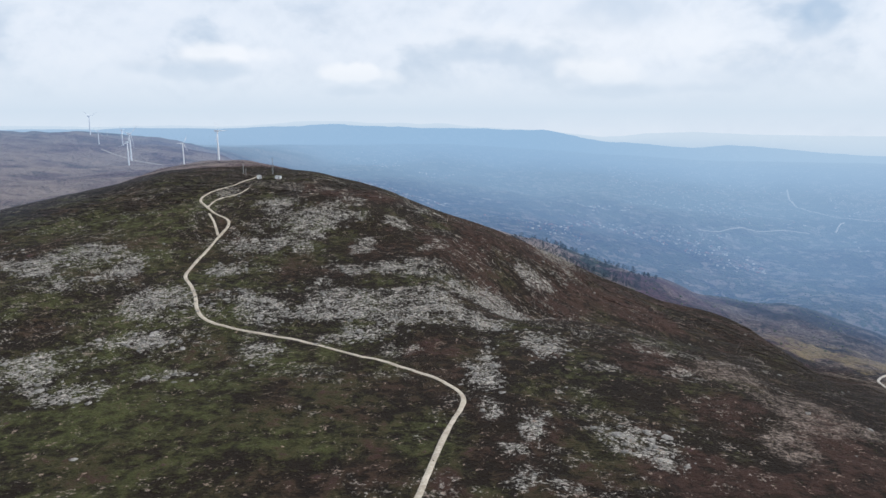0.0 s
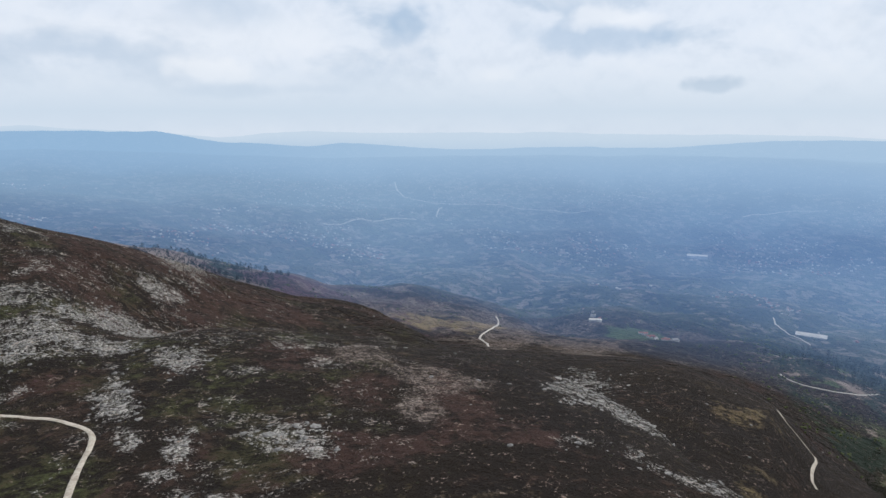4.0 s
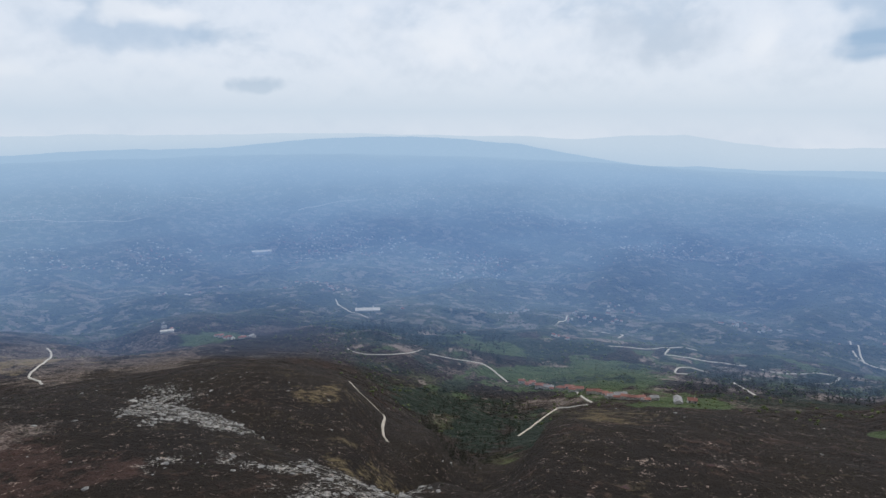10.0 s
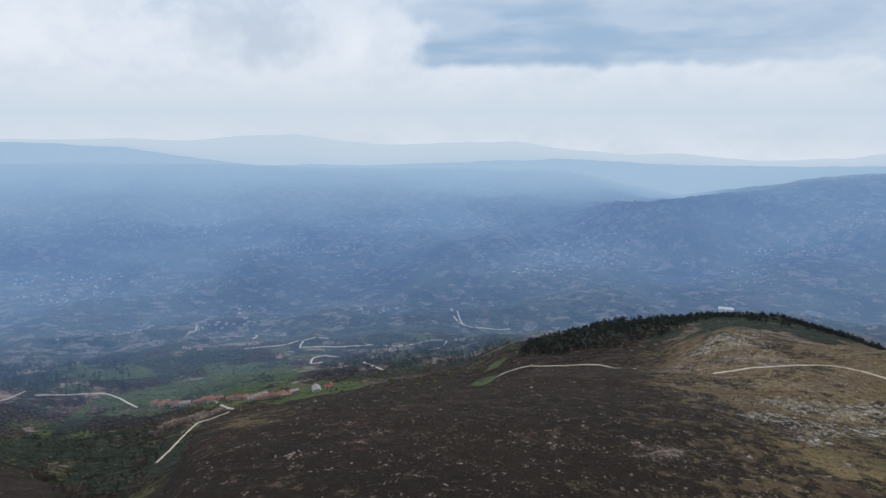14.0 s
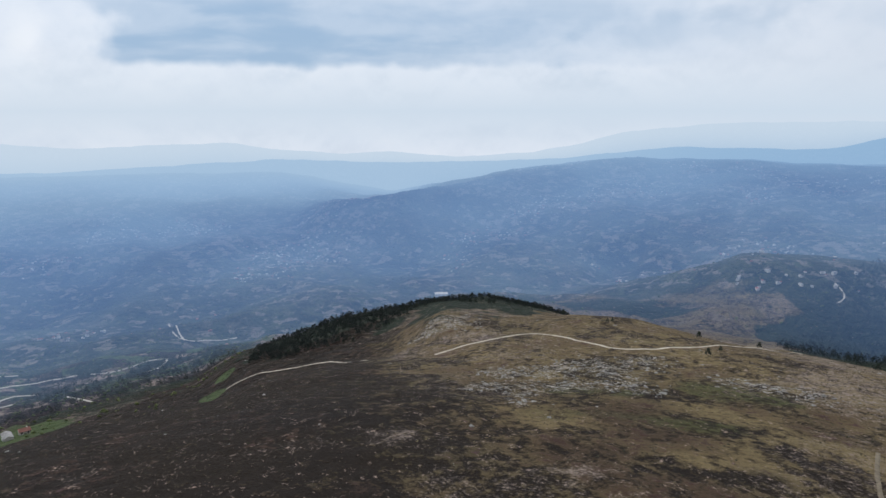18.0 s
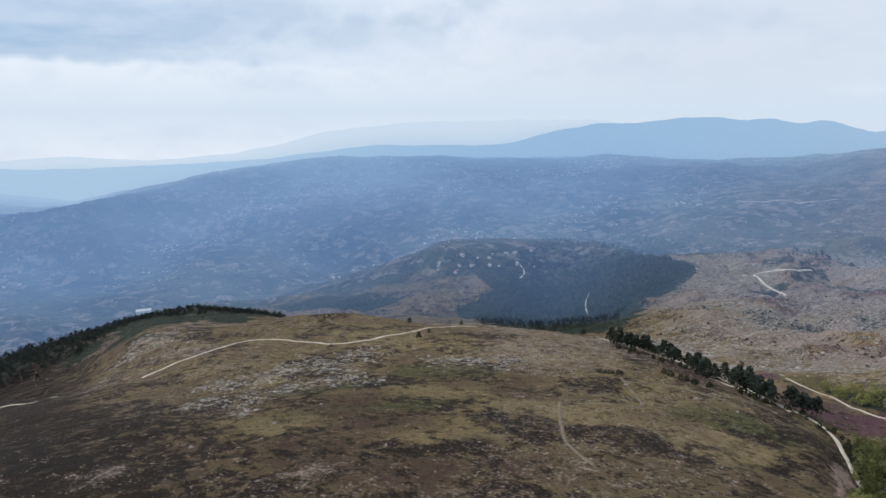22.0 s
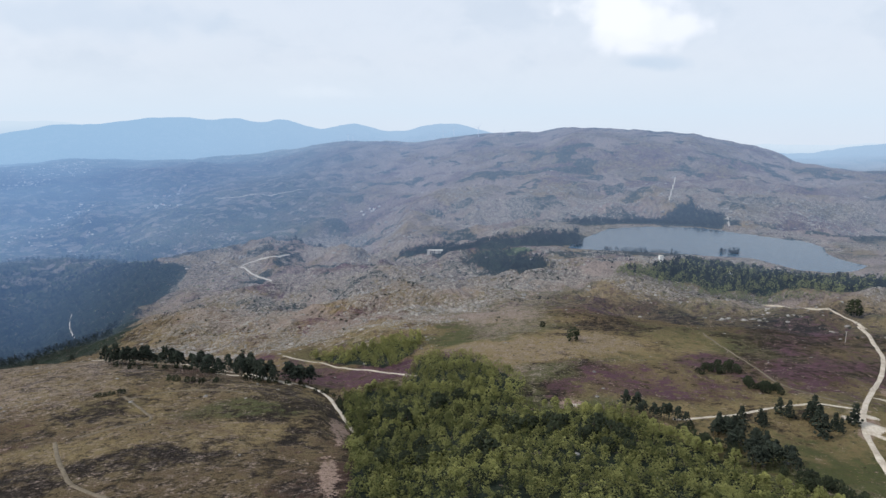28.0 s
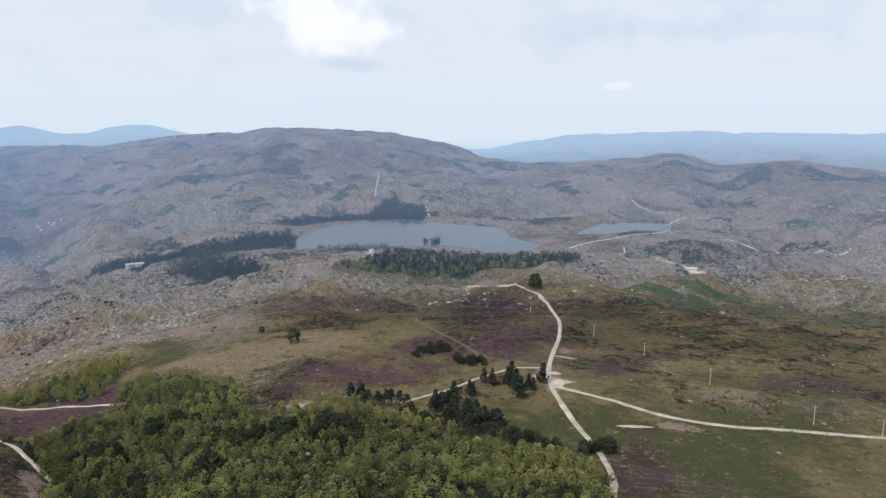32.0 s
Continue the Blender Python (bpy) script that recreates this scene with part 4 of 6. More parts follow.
cover["dry"] *= (1 - 0.65 * brow) * (1 - 0.6 * flank)
cover["rock"] *= 1 - 0.5 * flank
cover["heath"] += 0.15 * flank
# Less heather bares darker scrub here, a painted stand-in for cloud shadow.
cover["heath"] *= 1 - 0.35 * brow
lawn = north * (1 - soft(RR, 300, 380))
cover["dry"] *= 1 - 0.5 * lawn
cover["ochre"] *= 1 - 0.5 * lawn
cover["ochre"] = np.maximum.reduce([cover["ochre"], 0.8 * spots([p for p in OCHRE_ALL if p[0] < 44 or p[0] > 180], 0.9, 15), 0.6 * spots([p for p in OCHRE_ALL if 118 <= p[0] <= 180], 0.9, 15), 0.42 * spots([p for p in OCHRE_ALL if 44 < p[0] < 118], 0.9, 15)])
cover["grass"] = np.maximum(cover["grass"], 0.58 * spots(GRASS_ALL, 0.7, 25))
cover["heath"] = np.maximum(cover["heath"], 0.6 * spots(HEATH_ALL, 0.7, 35))
cover["bloom"] = np.maximum(cover["bloom"], 0.56 * spots([p for p in HEATH_ALL if p[0] > 195] + BLOOM_ALL, 0.6, 37))
cover["dry"] = np.maximum(cover["dry"], 0.44 * spots(DRY_ALL, 0.8, 45))
cover["field"] = np.maximum(cover["field"], 0.95 * spots(FIELD_ALL, 0.25, 55))
cover["wood"] = np.maximum(cover["wood"], 0.9 * spots(WOOD_ALL, 0.6, 65))
cover["earth"] = np.maximum(cover["earth"], 0.8 * spots(EARTH_ALL, 0.6, 75))
smooth = np.maximum.reduce([spots([p for p in OCHRE_ALL + GRASS_ALL if p[0] > 185 and not (p[0] > 209 and 370 < p[1] < 760)], 0.5, 15), spots(BLOOM_ALL, 0.6, 37)])
for k in ("rock", "dry", "heath"):
    cover[k] *= 1 - 0.85 * smooth
cover["wood"] = np.maximum(cover["wood"], 0.9 * spots([(112, 850, 7, 0.07), (119, 860, 6, 0.06), (127, 850, 5, 0.05)], 0.4, 66))
for outline in (BIRCH_WOOD, STREAM_WOOD, STRIP_WOOD, SHORE_WOOD, FAR_SHORE, WEST_SHORE, WEST_WOOD):
    cover["wood"] = np.maximum(cover["wood"], 0.85 * soft(inside(BDEG, RR, outline), -4, 4))
ROCKY = spots([p for p in ROCK_ALL if not 62 < p[0] < 118], 0.9, 85)
cover["dry"] = np.maximum(cover["dry"], 0.52 * spots([p for p in ROCK_ALL if 62 < p[0] < 118], 0.9, 85))
cover["rock"] = np.maximum(cover["rock"], (0.49 - 0.08 * soft(BDEG, 15, 30) * soft(115 - BDEG, 0, 10) - 0.13 * soft(BDEG, 75, 95) * soft(165 - BDEG, 0, 10)) * ROCKY)

knoll = spots([p for p in OCHRE_ALL if 186 < p[0] < 203 and p[1] > 400], 0.5, 15)
cover["grass"] *= 1 - 0.85 * knoll
cover["dry"] = np.maximum(cover["dry"], 0.42 * knoll)
low_moor = soft(BDEG, 207, 214) * (1 - soft(RR, 330, 400))
cover["ochre"] += 0.32 * low_moor
cover["grass"] += 0.28 * low_moor
# Dark heath, with cloud shadow put into the ground by thinning pale cover.
cloud_shade = soft(118 - BDEG, 0, 6) * (1 - soft(RR, 760 + 140 * soft(BDEG, 45, 55), 900 + 400 * soft(BDEG, 45, 55)))
for k, much in (("ochre", 0.65), ("dry", 0.5), ("grass", 0.15)):
    cover[k] *= 1 - much * cloud_shade
cover["rock"] *= 1 - 0.7 * upland
cover["bloom"] = np.maximum(cover["bloom"], 0.42 * upland)
cover["ochre"] = np.maximum(cover["ochre"], 0.33 * spots([(54.5, 503, 4.1, 0.068), (60.7, 387, 3.5, 0.09), (58.5, 300, 3.0, 0.08), (80.6, 347, 3.7, 0.12), (62, 250, 4.0, 0.06)], 0.9, 15))
cover["dry"] = np.maximum(cover["dry"], 0.43 * spots([(23.6, 358, 4.0, 0.103), (30.0, 333, 3.5, 0.131), (28.6, 277, 2.6, 0.075)], 0.8, 45))
cover["grass"] += 0.06 * soft(4 - BDEG, 0, 6) * (1 - soft(RR, 330, 400))
brown = soft(BDEG, 193, 200) * soft(222 - BDEG, 0, 5) * soft(RR, 500, 560) * (1 - soft(RR, 690, 750))
for k, much in (("ochre", 0.35), ("dry", 0.5), ("grass", 0.25), ("rock", 0.7)):
    cover[k] *= 1 - much * brown
cover["heath"] += 0.22 * brown
ruddy = spots([(202, 395, 6.0, 0.09), (209, 410, 4.0, 0.11), (198, 372, 2.5, 0.05)], 0.6, 39)
for k, much in (("ochre", 0.4), ("dry", 0.6), ("grass", 0.5)):
    cover[k] *= 1 - much * ruddy
cover["heath"] = np.maximum(cover["heath"], 0.46 * ruddy)
cover["bloom"] = np.maximum(cover["bloom"], ruddy * (0.2 + 0.28 * soft(N4, 0.4, 0.6)))
darker = soft(BDEG, 221, 224) * soft(RR, 430, 490) * (1 - soft(RR, 690, 740))
for k, much in (("ochre", 0.2), ("dry", 0.5), ("bloom", 0.55), ("heath", 0.35), ("rock", 0.6)):
    cover[k] *= 1 - much * darker
GORGE_WOOD = [(150, 1100), (146.5, 1260), (149.5, 1430), (147.5, 1580), (152.5, 1760), (157.2, 1720), (162.1, 1520), (166.2, 1340), (164.6, 1250), (161.5, 1180), (162, 1060), (160.4, 930), (155, 900), (153, 960)]
cover["wood"] = np.maximum(cover["wood"], 0.95 * soft(inside(BDEG, RR, GORGE_WOOD) + 170 * (rough(GX, GY, 110, 4, 241) - 0.5), -12, 22))
shaded = soft(np.maximum.reduce([inside(BDEG, RR, p) for p in (BIRCH_WOOD, STREAM_WOOD, SHORE_WOOD, FAR_SHORE, WEST_SHORE, WEST_WOOD, GORGE_WOOD)]), -6, 6)
cover["rock"] *= 1 - 0.9 * shaded
cover["dry"] *= 1 - 0.8 * shaded
olive = soft(BDEG, 150, 158) * soft(180 - BDEG, 0, 5) * (1 - soft(RR, 370, 410))
cover["ochre"] += 0.05 * olive
cover["heath"] *= 1 - 0.2 * olive
patched = low_land * (1 - 0.5 * glade) * soft(RR, 1250, 1700)


def land_mesh(name, rows, mat):
    i0, i1 = rows
    nb = len(BEARINGS)
    co = np.stack([GX[i0:i1], GY[i0:i1], LAND[i0:i1]], -1).reshape(-1, 3)
    nr = i1 - i0
    a = (np.arange(nr - 1)[:, None] * nb + np.arange(nb)[None]).ravel()
    b = (np.arange(nr - 1)[:, None] * nb + (np.arange(nb)[None] + 1) % nb).ravel()
    quads = np.stack([a, a + nb, b + nb, b], -1)[:, ::-1].astype(np.int32)
    me = bpy.data.meshes.new(name)
    me.vertices.add(len(co))
    me.vertices.foreach_set("co", co.astype(np.float32).ravel())
    loops, starts = quads.ravel(), np.arange(0, quads.size, 4, dtype=np.int32)
    if i0 == 0:
        loops, starts = np.concatenate([loops, np.arange(nb, dtype=np.int32)[::-1]]), np.append(starts, np.int32(quads.size))
    me.loops.add(len(loops))
    me.loops.foreach_set("vertex_index", loops)
    me.polygons.add(len(starts))
    me.polygons.foreach_set("loop_start", starts)
    me.polygons.foreach_set("use_smooth", np.ones(len(starts), bool))
    me.update(calc_edges=True)
    for layer, keys in (("cover_one", ("ochre", "grass", "heath")), ("cover_two", ("rock", "earth", "dry")), ("cover_three", ("field", "wood", "bloom"))):
        at = me.color_attributes.new(layer, "FLOAT_COLOR", "POINT")
        data = np.ones((len(co), 4), np.float32)
        for k, key in enumerate(keys):
            data[:, k] = cover[key][i0:i1].ravel()
        if layer == "cover_three":
            data[:, 3] = patched[i0:i1].ravel()
        at.data.foreach_set("color", data.ravel())
    me.materials.append(mat)
    return new(name, me)


BREAK = int(np.searchsorted(RANGES, 620.0))
ground = tagged(land_mesh("ground", (0, BREAK + 1), land_material("heath", False)), "stony heath hilltop of grass, heather and granite", "ground", kind="structure")
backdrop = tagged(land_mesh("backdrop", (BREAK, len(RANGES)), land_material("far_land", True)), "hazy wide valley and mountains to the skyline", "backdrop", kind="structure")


# ---- helpers for things ----
def mesh_of(name, verts, faces, mat, smooth=False):
    me = bpy.data.meshes.new(name)
    me.from_pydata(verts, [], faces)
    me.materials.append(mat)
    if smooth:
        me.polygons.foreach_set("use_smooth", np.ones(len(me.polygons), bool))
    me.update()
    return me


def part(name, me, parent, label="", m=None):
    ob = new(name, me)
    ob.parent = parent
    if m is not None:
        ob.matrix_local = m
    return tagged(ob, label)


def thing(name, place, label, category, group="", turn=0.0, size=1.0):
    ob = new(name)
    ob.empty_display_size = 0.1
    ob.matrix_world = Matrix.LocRotScale(Vector(place), Euler((0, 0, turn)), (size, size, size))
    return tagged(ob, label, category, group)


def box(w, d, h, x=0.0, y=0.0, z=0.0):
    """A box on its base, as vertices and faces."""
    v = [(x + sx * w / 2, y + sy * d / 2, z + sz * h) for sz in (0, 1) for sx, sy in ((-1, -1), (1, -1), (1, 1), (-1, 1))]
    return v, [(0, 3, 2, 1), (4, 5, 6, 7), (0, 1, 5, 4), (1, 2, 6, 5), (2, 3, 7, 6), (3, 0, 4, 7)]


def taper(points, sides=8):
    """A round bar through (x, y, z, radius) points, closed at its ends."""
    v, f = [], []
    for x, y, z, r in points:
        v += [(x + r * math.cos(2 * math.pi * k / sides), y + r * math.sin(2 * math.pi * k / sides), z) for k in range(sides)]
    for i in range(len(points) - 1):
        f += [(i * sides + k, i * sides + (k + 1) % sides, (i + 1) * sides + (k + 1) % sides, (i + 1) * sides + k) for k in range(sides)]
    f += [tuple(range(sides))[::-1], tuple((len(points) - 1) * sides + k for k in range(sides))]
    return v, f


def joined(pieces):
    v, f = [], []
    for pv, pf in pieces:
        k = len(v)
        v += pv
        f += [tuple(i + k for i in face) for face in pf]
    return v, f


def scattered(mask, count, lo, hi, seed, b0=-38.0, b1=246.0):
    """Places drawn at random where the mask is strong, between two ranges and bearings."""
    rng = np.random.default_rng(seed)
    n_try = count * 12
    r = np.sqrt(rng.uniform(lo * lo, hi * hi, n_try) * 0.25 + 0.75 * rng.uniform(lo, hi, n_try) ** 2)
    b = rng.uniform(b0, b1, n_try)
    i = np.clip(np.searchsorted(RANGES, r), 0, len(RANGES) - 1)
    j = np.clip(((b + 40) / 0.25).astype(int), 0, len(BEARINGS) - 1)
    ok = rng.uniform(0, 1, n_try) < mask[i, j]
    b, r = np.radians(b[ok][:count]), r[ok][:count]
    x, y = r * np.sin(b), r * np.cos(b)
    return np.stack([x, y, height(x, y)], -1), rng


def sown(name, shapes, places, sizes, rng, mat, label, category, flat=(1.0, 1.0), sink=0.0):
    """One object of kind stuff: many copies of a few small shapes, each turned and scaled."""
    vs, fs, base = [], [], 0
    pick = rng.integers(0, len(shapes), len(places))
    for k, (sv, sf) in enumerate(shapes):
        sv, sf = np.array(sv), np.array(sf)
        idx = np.nonzero(pick == k)[0]
        if not len(idx):
            continue
        a = rng.uniform(0, 2 * math.pi, len(idx))
        c, s = np.cos(a)[:, None], np.sin(a)[:, None]
        sc = sizes[idx][:, None]
        tall = rng.uniform(flat[0], flat[1], len(idx))[:, None]
        x = (sv[None, :, 0] * c - sv[None, :, 1] * s) * sc + places[idx, 0][:, None]
        y = (sv[None, :, 0] * s + sv[None, :, 1] * c) * sc + places[idx, 1][:, None]
        z = (sv[None, :, 2] * tall - sink) * sc + places[idx, 2][:, None]
        vs.append(np.stack([x, y, z], -1).reshape(-1, 3))
        fs.append((sf[None] + (np.arange(len(idx)) * len(sv))[:, None, None] + base).reshape(-1, sf.shape[1]))
        base += len(idx) * len(sv)
    v, f = np.concatenate(vs), np.concatenate(fs).astype(np.int32)
    me = bpy.data.meshes.new(name)
    me.vertices.add(len(v))
    me.vertices.foreach_set("co", v.astype(np.float32).ravel())
    me.loops.add(f.size)
    me.loops.foreach_set("vertex_index", f.ravel())
    me.polygons.add(len(f))
    me.polygons.foreach_set("loop_start", np.arange(0, f.size, f.shape[1], dtype=np.int32))
    me.update(calc_edges=True)
    me.materials.append(mat)
    return tagged(new(name, me), label, category, kind="stuff")


# ---- tracks ----
def track(name, width, stops):
    """A worn track laid on the ground along (bearing, range) stops."""
    far = stops[0][1] > 800
    width *= 0.4 if far else 0.66
    path = width < 1.35
    pts = np.array([(r * math.sin(radians(b)), r * math.cos(radians(b))) for b, r in stops])
    for _ in range(3 if len(stops) > 2 else 2):
        q = np.empty((2 * len(pts) - 2, 2))
        q[0::2], q[1::2] = 0.75 * pts[:-1] + 0.25 * pts[1:], 0.25 * pts[:-1] + 0.75 * pts[1:]
        pts = np.concatenate([pts[:1], q, pts[-1:]])
    run = np.concatenate([[0], np.cumsum(np.hypot(*np.diff(pts, axis=0).T))])
    step = 2.5 if not far else 12.0
    at = np.linspace(0, run[-1], max(3, int(run[-1] / step)))
    x, y = np.interp(at, run, pts[:, 0]), np.interp(at, run, pts[:, 1])
    dx, dy = np.gradient(x), np.gradient(y)
    length = np.hypot(dx, dy) + 1e-9
    nx, ny = -dy / length, dx / length
    wobble = width * (0.42 + 0.2 * grain(at / 9.0, at * 0 + width, 7))
    other = width * (0.42 + 0.2 * grain(at / 11.0, at * 0 + width, 17))
    lift = 0.12 if not far else 0.8
    cols = []
    for k, w in ((0, -wobble - 0.5), (1, -wobble), (2, wobble * 0.0), (3, other), (4, other + 0.5)):
        cx, cy = x + nx * w, y + ny * w
        h = height(cx, cy)
        cols.append(np.stack([cx, cy, h + (lift if 0 < k < 4 else -0.25)], -1))
    top = np.maximum.reduce([c[:, 2] for c in cols[1:4]])
    for c in cols[1:4]:
        c[:, 2] = 0.5 * c[:, 2] + 0.5 * top
    v = np.stack(cols, 1).reshape(-1, 3)
    f = [(5 * i + k, 5 * i + k + 1, 5 * i + k + 6, 5 * i + k + 5) for i in range(len(at) - 1) for k in range(4)]
    me = mesh_of(name, v.tolist(), f, M_FAR_TRACK if far else M_PATH if path else M_TRACK, True)
    what = "pale unpaved road winding through the far land" if far else "trodden earth path across the heath" if path else "pale gravel track worn into the heath"
    return tagged(new("road" if width > 3.5 or far else "track", me), what, "track", kind="structure")


track("hill_track", 2.8, [(-4.4, 175), (-2.39, 193), (-1.24, 212), (0.31, 244), (1.92, 269), (1.71, 282), (0.55, 292), (-2.2, 308), (-7.12, 331), (-10.96, 349), (-14.69, 371), (-18.28, 385), (-20.0, 400), (-20.46, 415), (-20.5, 441), (-20.87, 462), (-21.25, 475), (-20.33, 501), (-19.19, 526), (-18.48, 551), (-17.56, 568), (-17.53, 581), (-18.58, 595), (-19.18, 614), (-19.7, 629), (-19.12, 647), (-18.03, 657), (-16.94, 670), (-15.82, 688), (-15.02, 701)])
track("hill_track_loop", 2.2, [(-18.43, 554), (-18.63, 576), (-19.01, 596)])
track("hill_track_fork", 2.2, [(-19.15, 610), (-18.29, 629), (-16.72, 639), (-15.86, 655)])
track("turbine_road", 6, [(-26.33, 1885), (-25.45, 1843), (-24.33, 1788), (-22.06, 1654)])
track("ridge_track", 3.0, [(102.54, 693), (103.95, 685), (107.24, 653), (110.12, 636), (112.54, 601), (114.49, 530)])
track("ridge_track_top", 3.0, [(120.45, 485), (122.93, 499), (125.88, 508), (128.8, 545), (131.7, 506), (134.58, 471), (136.92, 462), (140.96, 479), (144.37, 539), (147.25, 590), (150.03, 567)])
track("pine_track_upper", 2.8, [(158.81, 550), (161.62, 509), (164.38, 550), (166.19, 531), (168.06, 518), (169.72, 466), (171.86, 427), (173.95, 400)])
track("hill_edge_path", 1.7, [(160.86, 369), (164.53, 377), (167.67, 369), (170.29, 359)])
track("lake_road_end", 4.0, [(213.08, 763), (214.67, 750), (216.47, 708), (218.24, 686), (219.3, 684), (220.02, 664)])
track("pine_track", 3.0, [(167.81, 440), (170.05, 440), (173.24, 409), (175.61, 407), (177.04, 395), (178.21, 350), (179.3, 319)])
track("heather_track", 2.2, [(173.35, 550), (176.18, 519), (179.06, 460), (182.01, 434), (184.99, 414)])
track("sheep_path", 1.9, [(155.69, 312), (155.86, 271), (156.35, 249), (157.51, 239), (158.89, 229)])
track("sheep_path_upper", 1.7, [(160.76, 377), (161.96, 348), (163.13, 320), (156.89, 312)])
track("lake_road", 3.7, [(219.53, 673), (220.52, 613), (221.26, 557), (221.4, 508), (220.87, 447), (220.53, 407), (220.46, 383), (220.89, 360), (222.03, 331), (223.31, 308), (224.48, 294)])
track("moor_road", 3.8, [(220.88, 367), (223.9, 356), (227.26, 343), (231.45, 334), (234.98, 334), (239.91, 344), (242.98, 349), (246.15, 356), (248.58, 359)])
track("wood_track", 2.4, [(220.34, 401), (217.01, 392), (214.54, 376), (212.04, 359), (209.53, 346), (207.01, 335)])
track("moor_path", 1.95, [(220.33, 405), (217.0, 408), (214.52, 427), (212.52, 471), (211.04, 499), (208.83, 556)])
track("lower_track", 3.2, [(224.48, 294), (225.7, 276), (226.57, 240), (226.51, 210), (226.39, 186)])
track("shore_road", 5, [(221.81, 1080), (223.95, 1140), (224.9, 1156), (227.56, 1240), (229.91, 1280), (229.57, 1370), (230.57, 1433), (231.54, 1538)])
track("moor_far_track", 4, [(229.81, 1576), (226.86, 1667), (225.9, 1766)])
track("shore_path", 4, [(226.29, 1103), (226.45, 1077)])
track("farm_track", 4, [(228.87, 961), (230.07, 954), (231.56, 932)])
track("moor_far_road", 5, [(233.9, 1259), (235.58, 1277), (237.75, 1217), (239.3, 1152)])
track("moor_far_lane", 5, [(240.18, 1153), (242.24, 1207), (242.49, 1221)])
track("fire_break", 6, [(205.88, 1949), (205.67, 1688), (205.55, 1582)])
track("fire_break_low", 5, [(209.95, 1460), (210.11, 1398)])
track("bend_road", 6.5, [(172.8, 1212), (172.07, 1228), (170.85, 1264), (170.18, 1331), (171.34, 1323), (172.78, 1280), (174.32, 1310)])
track("gorge_track", 3, [(157.8, 1373), (157.48, 1328), (158.02, 1210)])
track("gully_road", 2.5, [(58.3, 618), (59.31, 609), (60.83, 640), (61.51, 640), (61.04, 509), (61.66, 495)])
track("quarry_road", 4.2, [(73.32, 786), (74.63, 839), (75.91, 882), (76.76, 910)])
track("village_lane", 4, [(76.76, 910), (79.32, 882)])
track("brown_hill_road", 6, [(34.78, 900), (34.55, 975), (33.7, 1020), (35.06, 1105), (35.68, 1259), (35.36, 1305)])
track("spur_track", 4, [(58.27, 1143), (59.01, 1099), (62.95, 1117), (64.88, 1187)])
track("spur_road", 6, [(65.37, 1164), (67.79, 1169), (69.68, 1161), (71.12, 1126), (72.33, 1075)])
track("village_street", 5, [(77.48, 1048), (78.84, 954), (79.73, 890)])
track("zigzag_one", 7, [(80.84, 1351), (83.05, 1363), (85.48, 1415), (87.89, 1423)])
track("zigzag_two", 7, [(85.73, 1403), (85.26, 1340), (86.23, 1366), (88.88, 1345), (91.72, 1337)])
track("zigzag_three", 7, [(88.92, 1231), (87.22, 1264), (86.21, 1205), (86.42, 1129), (87.24, 1153)])
track("zigzag_four", 7, [(92.65, 1319), (94.5, 1278), (97.17, 1322), (98.32, 1325), (97.87, 1257), (96.56, 1219)])
track("zigzag_five", 6, [(90.84, 1112), (91.71, 1063), (92.53, 1022)])
track("zigzag_six", 7, [(79.1, 1559), (81.07, 1648), (82.15, 1572), (81.57, 1479)])
track("zigzag_seven", 7, [(76.39, 1555), (77.13, 1700), (77.28, 1745)])
track("valley_lane", 7, [(98.51, 1810), (99.21, 1636), (99.6, 1557)])
track("valley_lane_low", 8, [(98.76, 1638), (99.49, 1549), (101.96, 1562), (103.68, 1592)])
track("valley_road", 16, [(26.71, 3561), (26.99, 3415), (28.03, 3281), (29.93, 3238), (33.25, 3184), (37.93, 3157), (42.92, 3092)])
track("valley_road_spur", 12, [(30.65, 3125), (30.32, 3025), (30.18, 2955)])
track("motorway", 14, [(20.9, 2673), (22.79, 2736), (25.65, 2843), (28.51, 2902)])
track("river_road", 14, [(54.56, 3197), (56.93, 3336), (60.24, 3390)])
track("river_bend", 14, [(45.63, 3474), (47.49, 3419)])
track("terrace_road", 6, [(151.67, 1574), (152.55, 1527), (151.96, 1489)])
track("plateau_road", 8, [(168.72, 2324), (171.32, 2280), (175.57, 2323)])
track("hamlet_lane", 7, [(57.39, 1796), (57.73, 1702), (59.45, 1626), (60.19, 1575)])



def gravel_patch(bearing, reach, long, wide, turn, seed):
    """A ragged bare patch of gravel laid on the ground."""
    rng = random.Random(seed)
    cx, cy = reach * math.sin(radians(bearing)), reach * math.cos(radians(bearing))
    v, f = [], []
    for ring, share in ((0, 0.0), (1, 0.5), (2, 1.0), (3, 1.12)):
        for k in range(28):
            a = 2 * math.pi * k / 28
            s = share * (1 + (rng.uniform(-0.22, 0.22) if ring > 1 else 0))
            px, py = s * long * math.cos(a), s * wide * math.sin(a)
            x, y = cx + px * math.cos(turn) - py * math.sin(turn), cy + px * math.sin(turn) + py * math.cos(turn)
            v.append((x, y, float(height(np.array([x]), np.array([y]))[0]) + (0.16 if ring < 3 else -0.25)))
    for ring in range(3):
        f += [(28 * ring + k, 28 * ring + (k + 1) % 28, 28 * ring + 28 + (k + 1) % 28, 28 * ring + 28 + k) for k in range(28)]
    tagged(new("track", mesh_of("track", v, f, M_TRACK, True)), "bare patch of pale gravel beside the track", "track", kind="structure")


